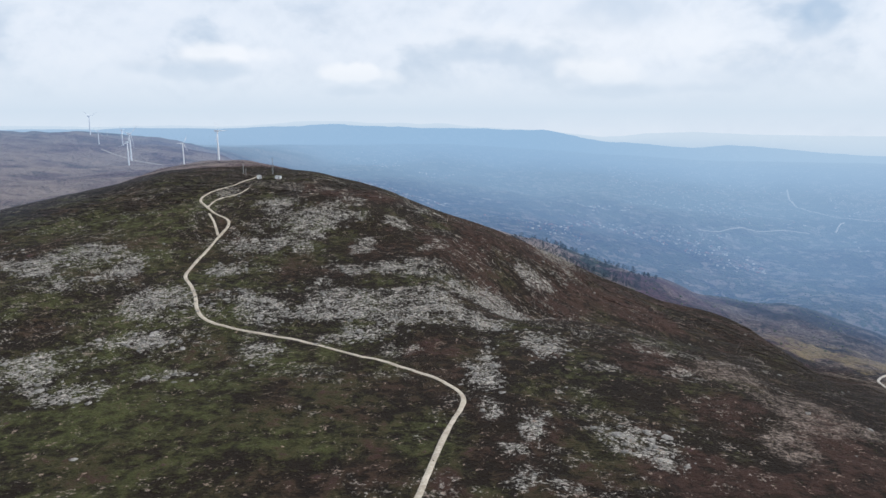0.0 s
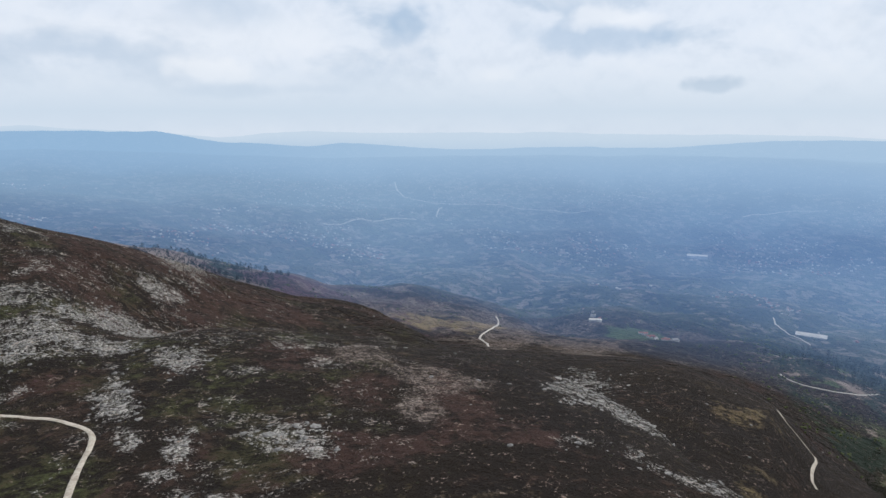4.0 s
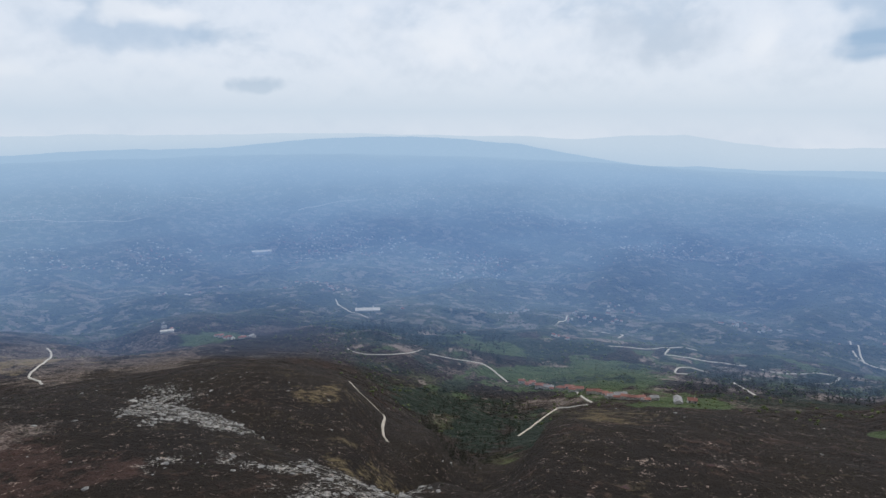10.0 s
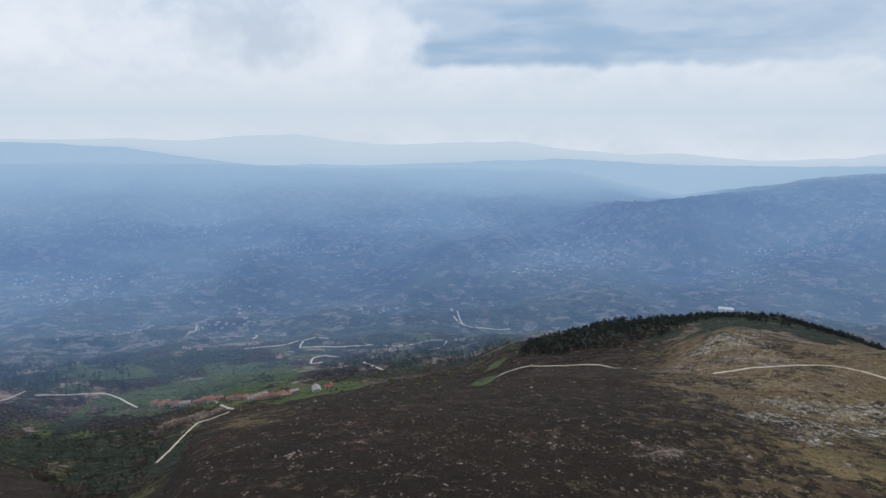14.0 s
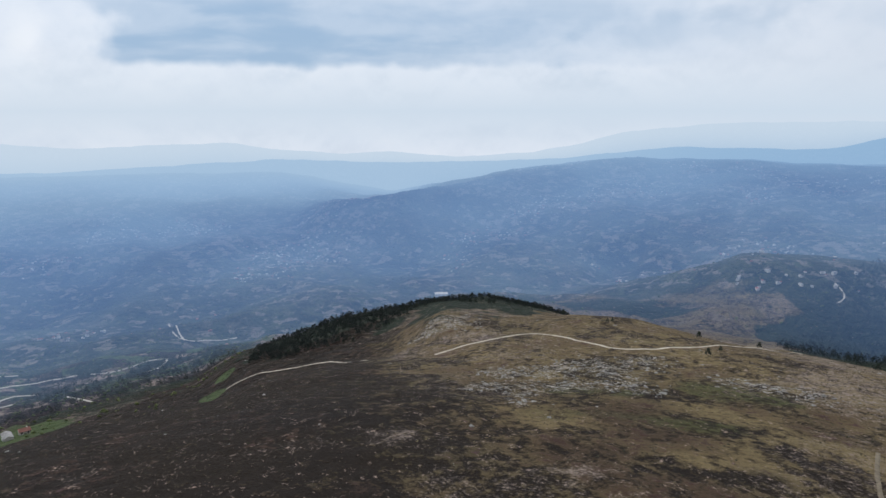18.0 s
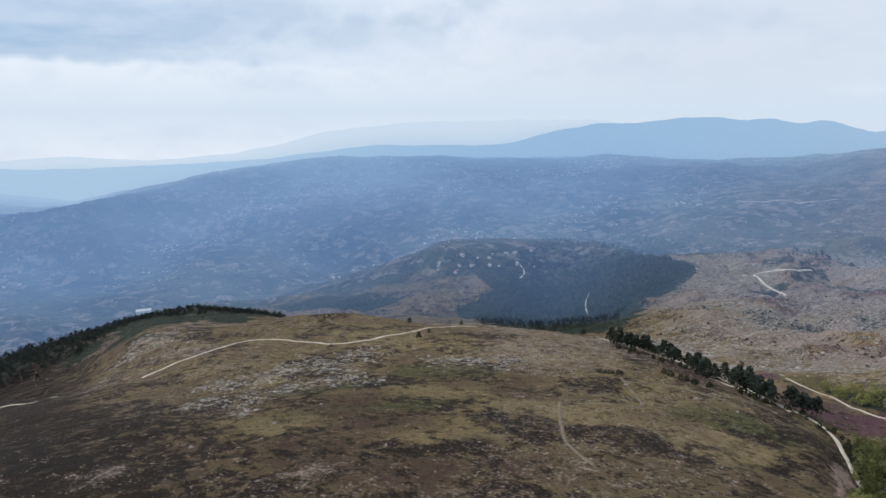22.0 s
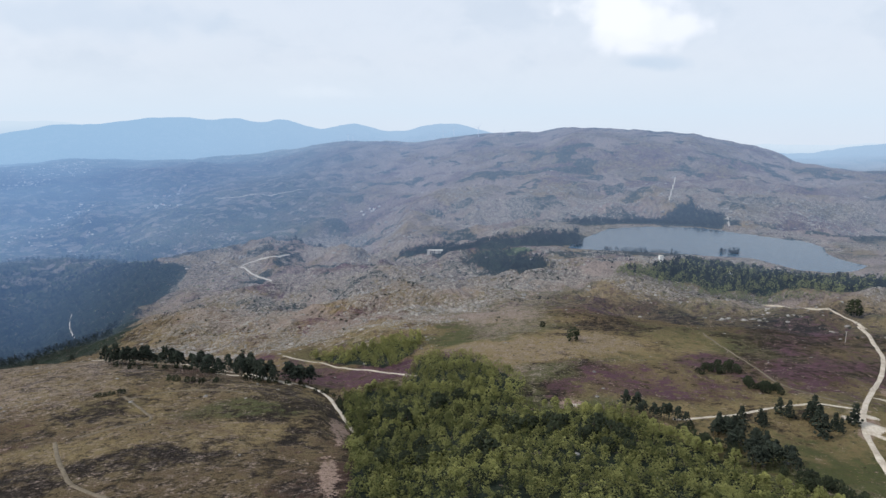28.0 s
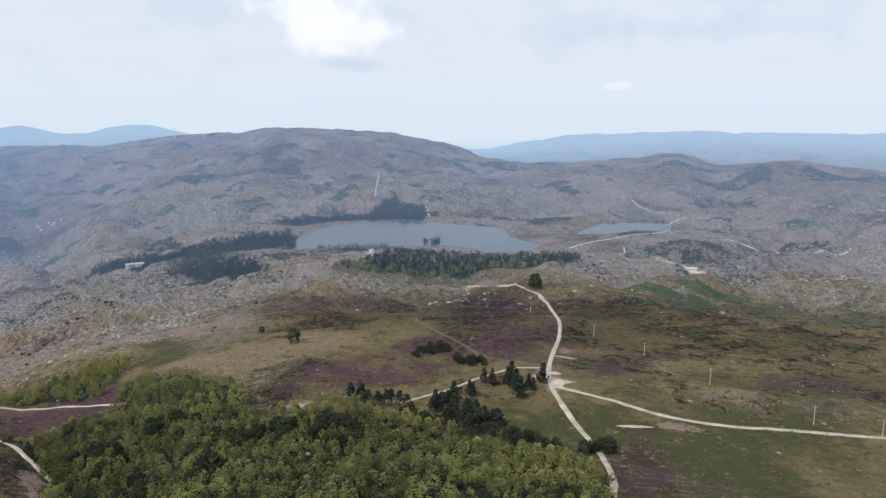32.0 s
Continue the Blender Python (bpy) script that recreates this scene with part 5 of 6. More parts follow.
for row_of in ((220.9, 376, 12.0, 3.6, 2.1, 1), (221.2, 369, 5.5, 4.0, 0.6, 2), (220.6, 390, 6.5, 2.6, 2.3, 3), (221.9, 430, 7.0, 1.8, 2.2, 4), (198.6, 343, 4.5, 2.4, 0.4, 5), (228.0, 318, 8.0, 1.2, 2.5, 6)):
    gravel_patch(*row_of)

# ---- lakes ----
for outline, name, label in ((BIG_LAKE, "water", "calm grey-blue reservoir among pines and granite"), (SMALL_LAKE, "water", "small pale pond on the open moor")):
    ring = [(r * math.sin(radians(b)), r * math.cos(radians(b))) for b, r in outline]
    cx, cy = sum(p[0] for p in ring) / len(ring), sum(p[1] for p in ring) / len(ring)
    v = [(cx + (x - cx) * 1.06, cy + (y - cy) * 1.06, LAKE_Z - 0.15) for x, y in ring]
    tagged(new(name, mesh_of(name, v, [tuple(range(len(v)))], M_WATER)), label, "lake", kind="structure")


# ---- boulders, shrubs and tussocks ----
def pebble(seed, flat):
    """A weathered boulder with a ragged outline."""
    bm = bmesh.new()
    bmesh.ops.create_icosphere(bm, subdivisions=1, radius=1.0)
    rng = random.Random(seed)
    for w in bm.verts:
        w.co *= rng.uniform(0.72, 1.18)
        w.co.z *= flat
        w.co.x *= 1.25
    v = [tuple(w.co) for w in bm.verts]
    f = [tuple(w.index for w in face.verts) for face in bm.faces]
    bm.free()
    return v, f


def clump(rng, x, y, z, r):
    """A small ragged tuft of leaves: an uneven eight-sided solid."""
    v = [(x + dx * r * rng.uniform(0.55, 1.25), y + dy * r * rng.uniform(0.55, 1.25), z + dz * r * rng.uniform(0.5, 1.1))
         for dx, dy, dz in ((1, 0.2, 0), (-0.2, 1, 0), (-1, -0.2, 0), (0.2, -1, 0), (0, 0, 1), (0, 0, -0.8))]
    return v, [(0, 1, 4), (1, 2, 4), (2, 3, 4), (3, 0, 4), (1, 0, 5), (2, 1, 5), (3, 2, 5), (0, 3, 5)]


BOULDERS = [pebble(k, f) for k, f in enumerate((0.55, 0.7, 0.45, 0.8, 0.6, 0.35))]
boulder_meshes = [mesh_of("boulder", v, f, M_GRANITE) for v, f in BOULDERS]
ROCKY = ROCKY * (1 - brown) * (1 - darker) * (1 - 0.9 * shaded) * (1 - 0.65 * soft(BDEG, 75, 95) * soft(168 - BDEG, 0, 12) * soft(640 - RR, 0, 40))
places, rng = scattered(np.clip(ROCKY * 0.9 + 0.006, 0, 1), 15000, 165, 880, 11)
sown("boulder_field", BOULDERS, places, 0.25 + 1.3 * rng.uniform(0, 1, len(places)) ** 3.0, rng, M_GRANITE, "grey granite boulders and stones strewn over the heath", "boulders", (0.6, 1.2), 0.1)
places, rng = scattered(np.clip(ROCKY, 0, 1), 220, 185, 560, 12)
for k, p in enumerate(places):
    ob = new("boulder", boulder_meshes[k % 6])
    s = 0.9 + 1.9 * rng.uniform() ** 2
    ob.matrix_world = Matrix.LocRotScale(Vector(p) - Vector((0, 0, 0.12 * s)), Euler((rng.uniform(-0.2, 0.2), rng.uniform(-0.2, 0.2), rng.uniform(0, 6.28))), (s, s * rng.uniform(0.7, 1.0), s * rng.uniform(0.7, 1.1)))
    tagged(ob, "weathered grey granite boulder lying in the heath", "boulder", "boulders on the hilltop")
stony = soft(BDEG, 160, 168) * (1 - 0.9 * shaded) * (1 - 0.8 * upland) * (0.05 + soft(rough(GX, GY, 95, 4, 231), 0.52, 0.63)) * (1 - cover["wood"]) * (1 - soft(BDEG, 186, 194) * (1 - soft(RR, 620, 760)))
stony = stony * (1 - 0.8 * soft(BDEG, 207, 214) * (1 - soft(RR, 780, 860))) * (inside(BDEG, RR, BIG_LAKE) < -6) * (inside(BDEG, RR, SMALL_LAKE) < -6)
places, rng = scattered(np.clip(stony, 0, 1), 8000, 470, 1150, 13, 157, 246)
sown("plateau_boulders", BOULDERS, places, 0.4 + 2.6 * rng.uniform(0, 1, len(places)) ** 3, rng, M_FAR_GRANITE, "granite boulders covering the rocky plateau", "boulders", (0.6, 1.3), 0.1)
places, rng = scattered(np.clip(stony, 0, 1), 4500, 1100, 2700, 113, 157, 246)
sown("plateau_crags", BOULDERS, places, 1.2 + 5.0 * rng.uniform(0, 1, len(places)) ** 3, rng, M_FAR_GRANITE, "pale granite crags on the far plateau", "crags", (0.5, 1.1), 0.15)
bush_rng = random.Random(4)
BUSHES = [joined([clump(bush_rng, bush_rng.uniform(-0.5, 0.5), bush_rng.uniform(-0.5, 0.5), bush_rng.uniform(0.1, 0.4), bush_rng.uniform(0.35, 0.6)) for _ in range(3)]) for _ in range(5)]
heathy = np.clip(0.25 + cover["heath"] + soft(N2, 0.5, 0.35) - cover["earth"] - cover["field"] - 0.6 * cover["rock"], 0.03, 1)
places, rng = scattered(heathy, 17000, 165, 700, 14)
sown("heather_bushes", BUSHES, places, 0.35 + 0.75 * rng.uniform(0, 1, len(places)) ** 2, rng, M_SHRUB, "dark low heather and gorse bushes on the heath", "bushes", (0.5, 1.0), 0.05)
# Pale tussocks are kept off the ground darkened for cloud shadow.
places, rng = scattered(np.clip((0.12 + cover["ochre"] + 0.5 * cover["grass"]) * (1 - 0.85 * cloud_shade), 0, 1), 9000, 165, 600, 15)
sown("grass_tussocks", BUSHES, places, 0.25 + 0.4 * rng.uniform(0, 1, len(places)), rng, M_TUFT, "dry yellow grass tussocks on the heath", "grass", (0.4, 0.8), 0.05)

scrubby = PLATEAU * soft(rough(GX, GY, 65, 4, 171), 0.50, 0.64) + 0.12 * PLATEAU
places, rng = scattered(np.clip(scrubby, 0, 1), 12000, 480, 1900, 16, 155, 246)
sown("plateau_bushes", BUSHES, places, 0.8 + 3.0 * rng.uniform(0, 1, len(places)) ** 2, rng, M_FAR_SHRUB, "dark bushes between the rocks of the plateau", "bushes", (0.6, 1.1), 0.05)
leafy = low_land * soft(rough(GX, GY, 120, 5, 181), 0.42, 0.58)
places, rng = scattered(np.clip(leafy + 0.05 * low_land, 0, 1), 6500, 640, 2300, 17, 0, 170)
sown("valley_trees", BUSHES, places, 2.2 + 3.2 * rng.uniform(0, 1, len(places)) ** 2, rng, M_FAR_OAK, "hedgerow trees and thickets in the valley", "trees", (0.8, 1.4), 0.05)
places, rng = scattered(np.clip(ROCKY + 0.1, 0, 1), 700, 6, 170, 18, 0, 360)
sown("hilltop_stones", BOULDERS, places, 0.15 + 0.7 * rng.uniform(0, 1, len(places)) ** 3, rng, M_GRANITE, "grey stones lying on the hilltop", "boulders", (0.6, 1.2), 0.1)
places, rng = scattered(np.ones_like(RR) * 0.9, 2500, 4, 170, 19, 0, 315)
sown("hilltop_tussocks", BUSHES, places, 0.18 + 0.3 * rng.uniform(0, 1, len(places)), rng, M_SHRUB, "low heather bushes on the hilltop", "bushes", (0.5, 0.9), 0.05)


# ---- trees ----
def crown_broad(seed, clumps):
    """An airy oval crown of leaf clumps with gaps."""
    r = random.Random(seed)
    out = []
    for _ in range(clumps):
        a, h = r.uniform(0, 6.283), r.uniform(0.28, 1.0)
        wide = 0.30 * math.sin(math.pi * min(1.0, (h - 0.16) / 0.9)) ** 0.6 * r.uniform(0.35, 1.08)
        out.append(clump(r, wide * math.cos(a), wide * math.sin(a), h, r.uniform(0.05, 0.105)))
    return joined(out)


def crown_leafy(seed, clumps):
    """A crown of many small leaf clumps, as a young wood shows from above."""
    r = random.Random(seed)
    out = []
    for _ in range(clumps):
        a, h = r.uniform(0, 6.283), r.uniform(0.3, 1.0)
        wide = 0.31 * math.sin(math.pi * min(1.0, (h - 0.12) / 0.93)) ** 0.6 * r.uniform(0.45, 1.05)
        out.append(clump(r, wide * math.cos(a), wide * math.sin(a), h, r.uniform(0.04, 0.078)))
    return joined(out)


def crown_pine(seed, clumps):
    """A ragged pine crown: dense at the top, open below."""
    r = random.Random(seed)
    out = []
    for k in range(clumps):
        h = 0.34 + 0.64 * (k + 0.5) / clumps
        a = k * 2.4 + r.uniform(-0.4, 0.4)
        wide = (0.27 * (1.03 - h) / 0.66 + 0.05) * r.uniform(0.4, 1.25)
        out.append(clump(r, wide * math.cos(a), wide * math.sin(a), h + r.uniform(-0.03, 0.03), r.uniform(0.055, 0.10)))
    return joined(out)


def crown_bush(seed, clumps):
    """A dense round crown that reaches nearly to the ground."""
    r = random.Random(seed)
    out = []
    for _ in range(clumps):
        a, h = r.uniform(0, 6.283), r.uniform(0.06, 0.96)
        wide = 0.46 * math.sqrt(max(0.02, 1 - ((h - 0.42) / 0.58) ** 2)) * r.uniform(0.5, 1.05)
        out.append(clump(r, wide * math.cos(a), wide * math.sin(a), h, r.uniform(0.06, 0.11)))
    return joined(out)


def crown_spruce(seed, clumps):
    """A narrow cone of drooping whorls."""
    r = random.Random(seed)
    out = []
    for k in range(clumps):
        h = 0.08 + 0.9 * (k / clumps)
        a = k * 2.4
        wide = (0.05 + 0.26 * (1.02 - h)) * r.uniform(0.3, 1.2)
        out.append(clump(r, wide * math.cos(a), wide * math.sin(a), h, 0.05 + 0.05 * (1.05 - h)))
    return joined(out)


def trunk(seed, top, thick, limbs):
    r = random.Random(seed)
    bars = [taper([(0, 0, -0.04, thick * 1.5), (0, 0, 0.03, thick * 1.05), (r.uniform(-0.01, 0.01), r.uniform(-0.01, 0.01), top * 0.6, thick * 0.7), (r.uniform(-0.02, 0.02), 0, top, thick * 0.2)], 6)]
    for _ in range(limbs):
        a, h = r.uniform(0, 6.283), r.uniform(0.3, 0.7) * top
        reach = r.uniform(0.1, 0.2)
        v, f = taper([(0, 0, 0, thick * 0.4), (0, 0, 0.1, thick * 0.28), (0, 0, 0.2, thick * 0.12)], 5)
        v = [(x + z / 0.2 * reach * math.cos(a), y + z / 0.2 * reach * math.sin(a), h + z * 0.8) for x, y, z in v]
        bars.append((v, f))
    return joined(bars)


KINDS = {}
for kind, crown, wood_mat, count, thick, limbs in (("birch", crown_leafy, M_BIRCH, 130, 0.018, 5), ("oak", crown_leafy, M_OAK, 130, 0.024, 6), ("pine", crown_pine, M_PINE, 64, 0.020, 5),
                                                  ("spruce", crown_spruce, M_PINE, 80, 0.018, 0), ("holm", crown_bush, M_HOLM, 130, 0.022, 5)):
    KINDS[kind] = [(mesh_of("trunk", *trunk(k, 0.9, thick, limbs), M_BARK), mesh_of("crown", *crown(k * 7 + 1, count), wood_mat)) for k in range(3)]
tree_rng = random.Random(8)
TREE_LABELS = {"birch": "young birch with fresh yellow-green spring leaves", "oak": "small broadleaved tree with olive-green leaves",
               "pine": "dark green pine with an open ragged crown", "spruce": "narrow dark conifer with drooping branches", "holm": "dense dark-green broadleaved tree"}


def tree(kind, bearing, reach, tall, group, label=""):
    p = polar(bearing, reach)
    ob = thing(kind + "_tree", p, label or TREE_LABELS[kind], "tree", group, tree_rng.uniform(0, 6.28), tall)
    low, high = KINDS[kind][tree_rng.randrange(3)]
    part("trunk", low, ob)
    part("crown", high, ob)
    return ob


def grove(kind, group, places, tall, spread=0.25):
    for b, r in places:
        tree(kind, b, r, tall * tree_rng.uniform(1 - spread, 1 + spread), group)


def row(a, b, count, loose_b=0.3, loose_r=6.0):
    """Places strung between two (bearing, range) ends, a little out of line."""
    return [(a[0] + (b[0] - a[0]) * (k + 0.5) / count + tree_rng.uniform(-loose_b, loose_b), a[1] + (b[1] - a[1]) * (k + 0.5) / count + tree_rng.uniform(-loose_r, loose_r)) for k in range(count)]


def wood_of(outline, count, seed, lo, hi):
    """Places spread over a closed outline of (bearing, range)."""
    b0, b1 = min(p[0] for p in outline), max(p[0] for p in outline)
    r0, r1 = min(p[1] for p in outline), max(p[1] for p in outline)
    rng = np.random.default_rng(seed)
    b, r = rng.uniform(b0, b1, count * 6), np.sqrt(rng.uniform(r0 * r0, r1 * r1, count * 6))
    ok = inside(b, r, outline) > -rng.uniform(0, 5, count * 6)
    b, r = np.radians(b[ok][:count]), r[ok][:count]
    x, y = r * np.sin(b), r * np.cos(b)
    return np.stack([x, y, height(x, y)], -1), rng.uniform(lo, hi, len(b)), rng


def canopy(name, crown, count, outline, seed, lo, hi, mat, label, clumps=26):
    places, sizes, rng = wood_of(outline, count, seed, lo, hi)
    shapes = [crown(seed * 3 + k, clumps) for k in range(5)]
    return sown(name, shapes, places, sizes, rng, mat, label, "trees", (0.85, 1.15), 0.12)


canopy("birch_wood", crown_leafy, 2300, BIRCH_WOOD, 21, 2.8, 6.0, M_BIRCH, "dense young wood with yellow-green spring leaves", 46)
canopy("oak_wood", crown_leafy, 1500, BIRCH_WOOD, 22, 3.0, 6.0, M_OAK, "darker olive trees among the young wood", 46)
canopy("dark_wood", crown_leafy, 240, [(179.5, 170), (180.5, 300), (186, 285), (193, 255), (205, 235), (222, 225), (226, 170)], 25, 3.4, 6.6, M_HOLM, "dark evergreen trees along the wood's lower edge", 46)
canopy("stream_wood", crown_leafy, 220, STREAM_WOOD, 23, 4.0, 8.0, M_BIRCH, "bright green trees along a stream", 50)
canopy("strip_wood", crown_leafy, 400, STRIP_WOOD, 24, 3.5, 7.0, M_BIRCH, "loose strip of young green trees", 30)
grove("birch", "trees of the birch wood", row((181, 392), (192, 372), 14, 0.5, 8) + row((196, 336), (212, 292), 22, 0.5, 5) + row((214, 276), (225, 252), 12, 0.4, 5), 6.5)
grove("oak", "trees of the birch wood", row((180, 300), (179.4, 385), 10, 0.4, 6) + row((183, 340), (196, 300), 14, 0.8, 14), 6.5)
grove("birch", "trees along the stream", row((178.5, 495), (185, 520), 14, 0.4, 14) + row((185, 440), (193, 380), 10, 0.5, 12), 6.5)
grove("pine", "pines beside the track", row((159.6, 486), (163.4, 482), 22, 0.3, 7) + row((163.6, 478), (168.8, 452), 20, 0.4, 12) + row((169.6, 428), (172.6, 416), 18, 0.3, 8) + row((173.6, 410), (175.8, 414), 9, 0.25, 4) + row((166.0, 425), (168.6, 414), 6, 0.4, 8) + row((168.2, 480), (171.0, 470), 5, 0.5, 8), 10.5, 0.35)
grove("holm", "bushes beside the track", row((164.2, 404), (168.0, 388), 9, 0.5, 5) + row((160.5, 470), (168, 440), 14, 0.5, 8) + row((170, 415), (177.5, 398), 12, 0.3, 5) + row((177.6, 396), (179.2, 330), 12, 0.3, 6), 3.2, 0.3)
grove("spruce", "conifers near the road junction", [(217.3, 371), (217.0, 366), (213.9, 345), (213.6, 349), (211.7, 333), (211.2, 330), (210.6, 328), (220.0, 371), (219.2, 357), (218.8, 360), (218.1, 346), (217.7, 360), (215.6, 364), (214.9, 368), (212.2, 336)], 10.0)
grove("pine", "dark trees at the wood's edge", row((210.3, 328), (214.4, 292), 22, 0.8, 8) + row((212.4, 322), (216.8, 302), 16, 0.7, 8) + row((203.0, 341), (208.0, 326), 10, 0.4, 5), 8.5)
grove("holm", "dark bushes at the wood's edge", row((216.0, 290), (222.0, 277), 16, 0.6, 6) + row((224.2, 283), (226.6, 291), 12, 0.5, 5) + row((208, 322), (212.5, 296), 12, 0.6, 8), 5.0)
grove("holm", "dark trees within the wood", row((180.5, 330), (190, 345), 14, 1.2, 16) + row((181, 262), (192, 268), 16, 1.5, 14) + row((192, 300), (204, 290), 18, 1.5, 16), 7.2)
grove("holm", "bushes on the moor", row((209.0, 436), (211.4, 452), 22, 0.6, 12) + row((212.4, 414), (214.9, 402), 22, 0.6, 8), 4.2)
tree("holm", 198.4, 472, 10.0, "lone trees on the moor", "lone round dark-green tree on a grassy knoll")
tree("holm", 195.8, 545, 5.0, "lone trees on the moor", "small lone bush on a grassy knoll")
grove("pine", "scattered trees on the ridge", [(142.5, 566), (143.3, 464), (144.2, 488), (147, 560), (135.2, 573), (135.6, 575), (155.0, 520), (157.5, 512)], 6.0)
grove("holm", "bushes on the ridge", row((158.6, 384), (161.2, 381), 7, 0.2, 2), 2.6)
tree("holm", 219.1, 704, 15.0, "trees by the lake road", "tall dark bushy tree beside the lake road")

PINE_SLOPE = [(104.5, 760), (105.5, 880), (111, 900), (118, 880), (126, 872), (132, 850), (131.8, 800), (125, 815), (119.5, 800), (117, 745), (112, 700), (108, 700)]
canopy("pine_slope", crown_pine, 1500, PINE_SLOPE, 31, 4.5, 8.5, M_FAR_PINE, "dense dark pine plantation on a hillside", 22)
grove("pine", "pines on the rocky hill", row((118, 760), (131, 790), 24, 0.8, 22) + row((106.5, 735), (113, 690), 14, 0.6, 12), 6.5)
canopy("shore_wood", crown_pine, 1500, SHORE_WOOD, 41, 6.0, 10.5, M_FAR_PINE, "dark pine wood between the moor and the lake", 20)
canopy("shore_edge_trees", crown_leafy, 260, [(201.5, 765), (206.7, 768), (214.9, 760), (218.2, 752), (218.0, 780), (210, 800), (202.2, 800)], 48, 6.0, 10.0, M_EDGE_OAK, "tall olive trees along the edge of the pine wood", 26)
canopy("shore_broadleaves", crown_broad, 560, SHORE_WOOD, 42, 6.0, 10.5, M_EDGE_OAK, "olive broadleaved trees beside the lake", 20)
canopy("far_shore_wood", crown_pine, 800, FAR_SHORE, 43, 7.0, 12.0, M_FAR_PINE, "dark trees along the far lake shore", 18)
canopy("west_shore_wood", crown_pine, 620, WEST_SHORE, 44, 7.0, 12.0, M_FAR_PINE, "dark wood along the lake's end", 18)
canopy("west_wood", crown_pine, 160, WEST_WOOD, 45, 8.0, 13.0, M_FAR_PINE, "clump of dark pines on the rocky plateau", 18)
canopy("island_trees", crown_broad, 16, [(209.6, 1112), (211, 1112), (211, 1135), (209.6, 1135)], 46, 8.5, 12.0, M_FAR_PINE, "dark trees on the lake shore", 26)
canopy("near_shore_trees", crown_broad, 70, [(200.6, 1068), (206.6, 1058), (206.6, 1076), (200.6, 1084)], 47, 5.0, 9.0, M_FAR_PINE, "low dark trees on the near lake shore", 18)
GULLY_WOOD = [(64.5, 975), (69.8, 1035), (74.4, 940), (72.9, 770), (71.5, 600), (69.7, 519), (66.5, 540), (65.6, 620)]
canopy("gully_wood", crown_broad, 420, GULLY_WOOD, 51, 4.0, 8.0, M_FAR_SHRUB, "bare dark trees filling a steep gully", 20)
for k, (outline, count) in enumerate((
        ([(0, 900), (8, 1000), (16, 1150), (18, 1350), (10, 1300), (2, 1150)], 500),
        ([(152, 1400), (157, 1250), (163, 1150), (165, 1350), (160, 1700), (154, 1800)], 700),
        ([(148, 1150), (151, 1400), (151, 1560), (154, 1720), (162, 1480), (165.6, 1330), (161, 1200), (160, 960), (154, 920), (149, 980)], 1300),
        ([(158, 1900), (165, 1750), (168, 1850), (160, 2100)], 300),
        ([(171.5, 1430), (177, 1380), (177.5, 1450), (172, 1500)], 90),
        ([(56, 1250), (66, 1150), (72, 1150), (72, 1400), (60, 1500)], 550),
        ([(86, 1000), (96, 1000), (104, 980), (102, 1300), (90, 1350)], 650))):
    canopy("far_wood", crown_broad if k > 4 else crown_pine, count, outline, 60 + k, 7.0, 13.0, M_FAR_SHRUB if k > 4 else M_FAR_PINE, "dark woodland on a far slope", 14)


# ---- wind turbines ----
def blade_shape(length):
    v, f = [], []
    rows = ((0.0, 0.022, 0.022), (0.06, 0.026, 0.022), (0.2, 0.05, 0.014), (0.55, 0.032, 0.008), (0.9, 0.016, 0.004), (1.0, 0.004, 0.002))
    for z, chord, thick in rows:
        v += [(-chord * 0.35 * length, 0, z * length), (0, -thick * length * 0.5, z * length), (chord * 0.65 * length, 0, z * length), (0, thick * length * 0.5, z * length)]
    for i in range(len(rows) - 1):
        f += [(4 * i + k, 4 * i + (k + 1) % 4, 4 * i + 4 + (k + 1) % 4, 4 * i + 4 + k) for k in range(4)]
    f += [(3, 2, 1, 0), tuple(4 * (len(rows) - 1) + k for k in range(4))]
    return v, f


tower_me = mesh_of("tower", *taper([(0, 0, -0.06, 0.034), (0, 0, 0.0, 0.034), (0, 0, 0.5, 0.027), (0, 0, 0.98, 0.019)], 14), M_FAR_WHITE, True)
nacelle_v, nacelle_f = box(0.05, 0.15, 0.055, 0, 0.03, 0.965)
nacelle_v = [(x * (0.7 if z > 1.0 else 1), y, z) for x, y, z in nacelle_v]
nacelle_me = mesh_of("nacelle", nacelle_v, nacelle_f, M_FAR_WHITE)
hub_v, hub_f = taper([(0, 0, 0, 0.026), (0, 0, 0.025, 0.024), (0, 0, 0.045, 0.01)], 10)
hub_me = mesh_of("hub", [(x, -0.045 - z, 0.992 + y) for x, y, z in hub_v], hub_f, M_FAR_WHITE, True)
blade_me = mesh_of("blade", *blade_shape(0.5), M_FAR_WHITE, True)


def turbine(bearing, reach, tall, face, spin):
    p = polar(bearing, reach)
    ob = thing("wind_turbine", p, "white three-bladed wind turbine standing on the ridge", "wind turbine", "wind turbines", radians(face), tall)
    part("tower", tower_me, ob)
    part("nacelle", nacelle_me, ob)
    hub = part("hub", hub_me, ob)
    for k in range(3):
        part("blade", blade_me, hub, "", Matrix.Translation((0, -0.062, 0.992)) @ Matrix.Rotation(radians(spin + 120 * k), 4, "Y"))


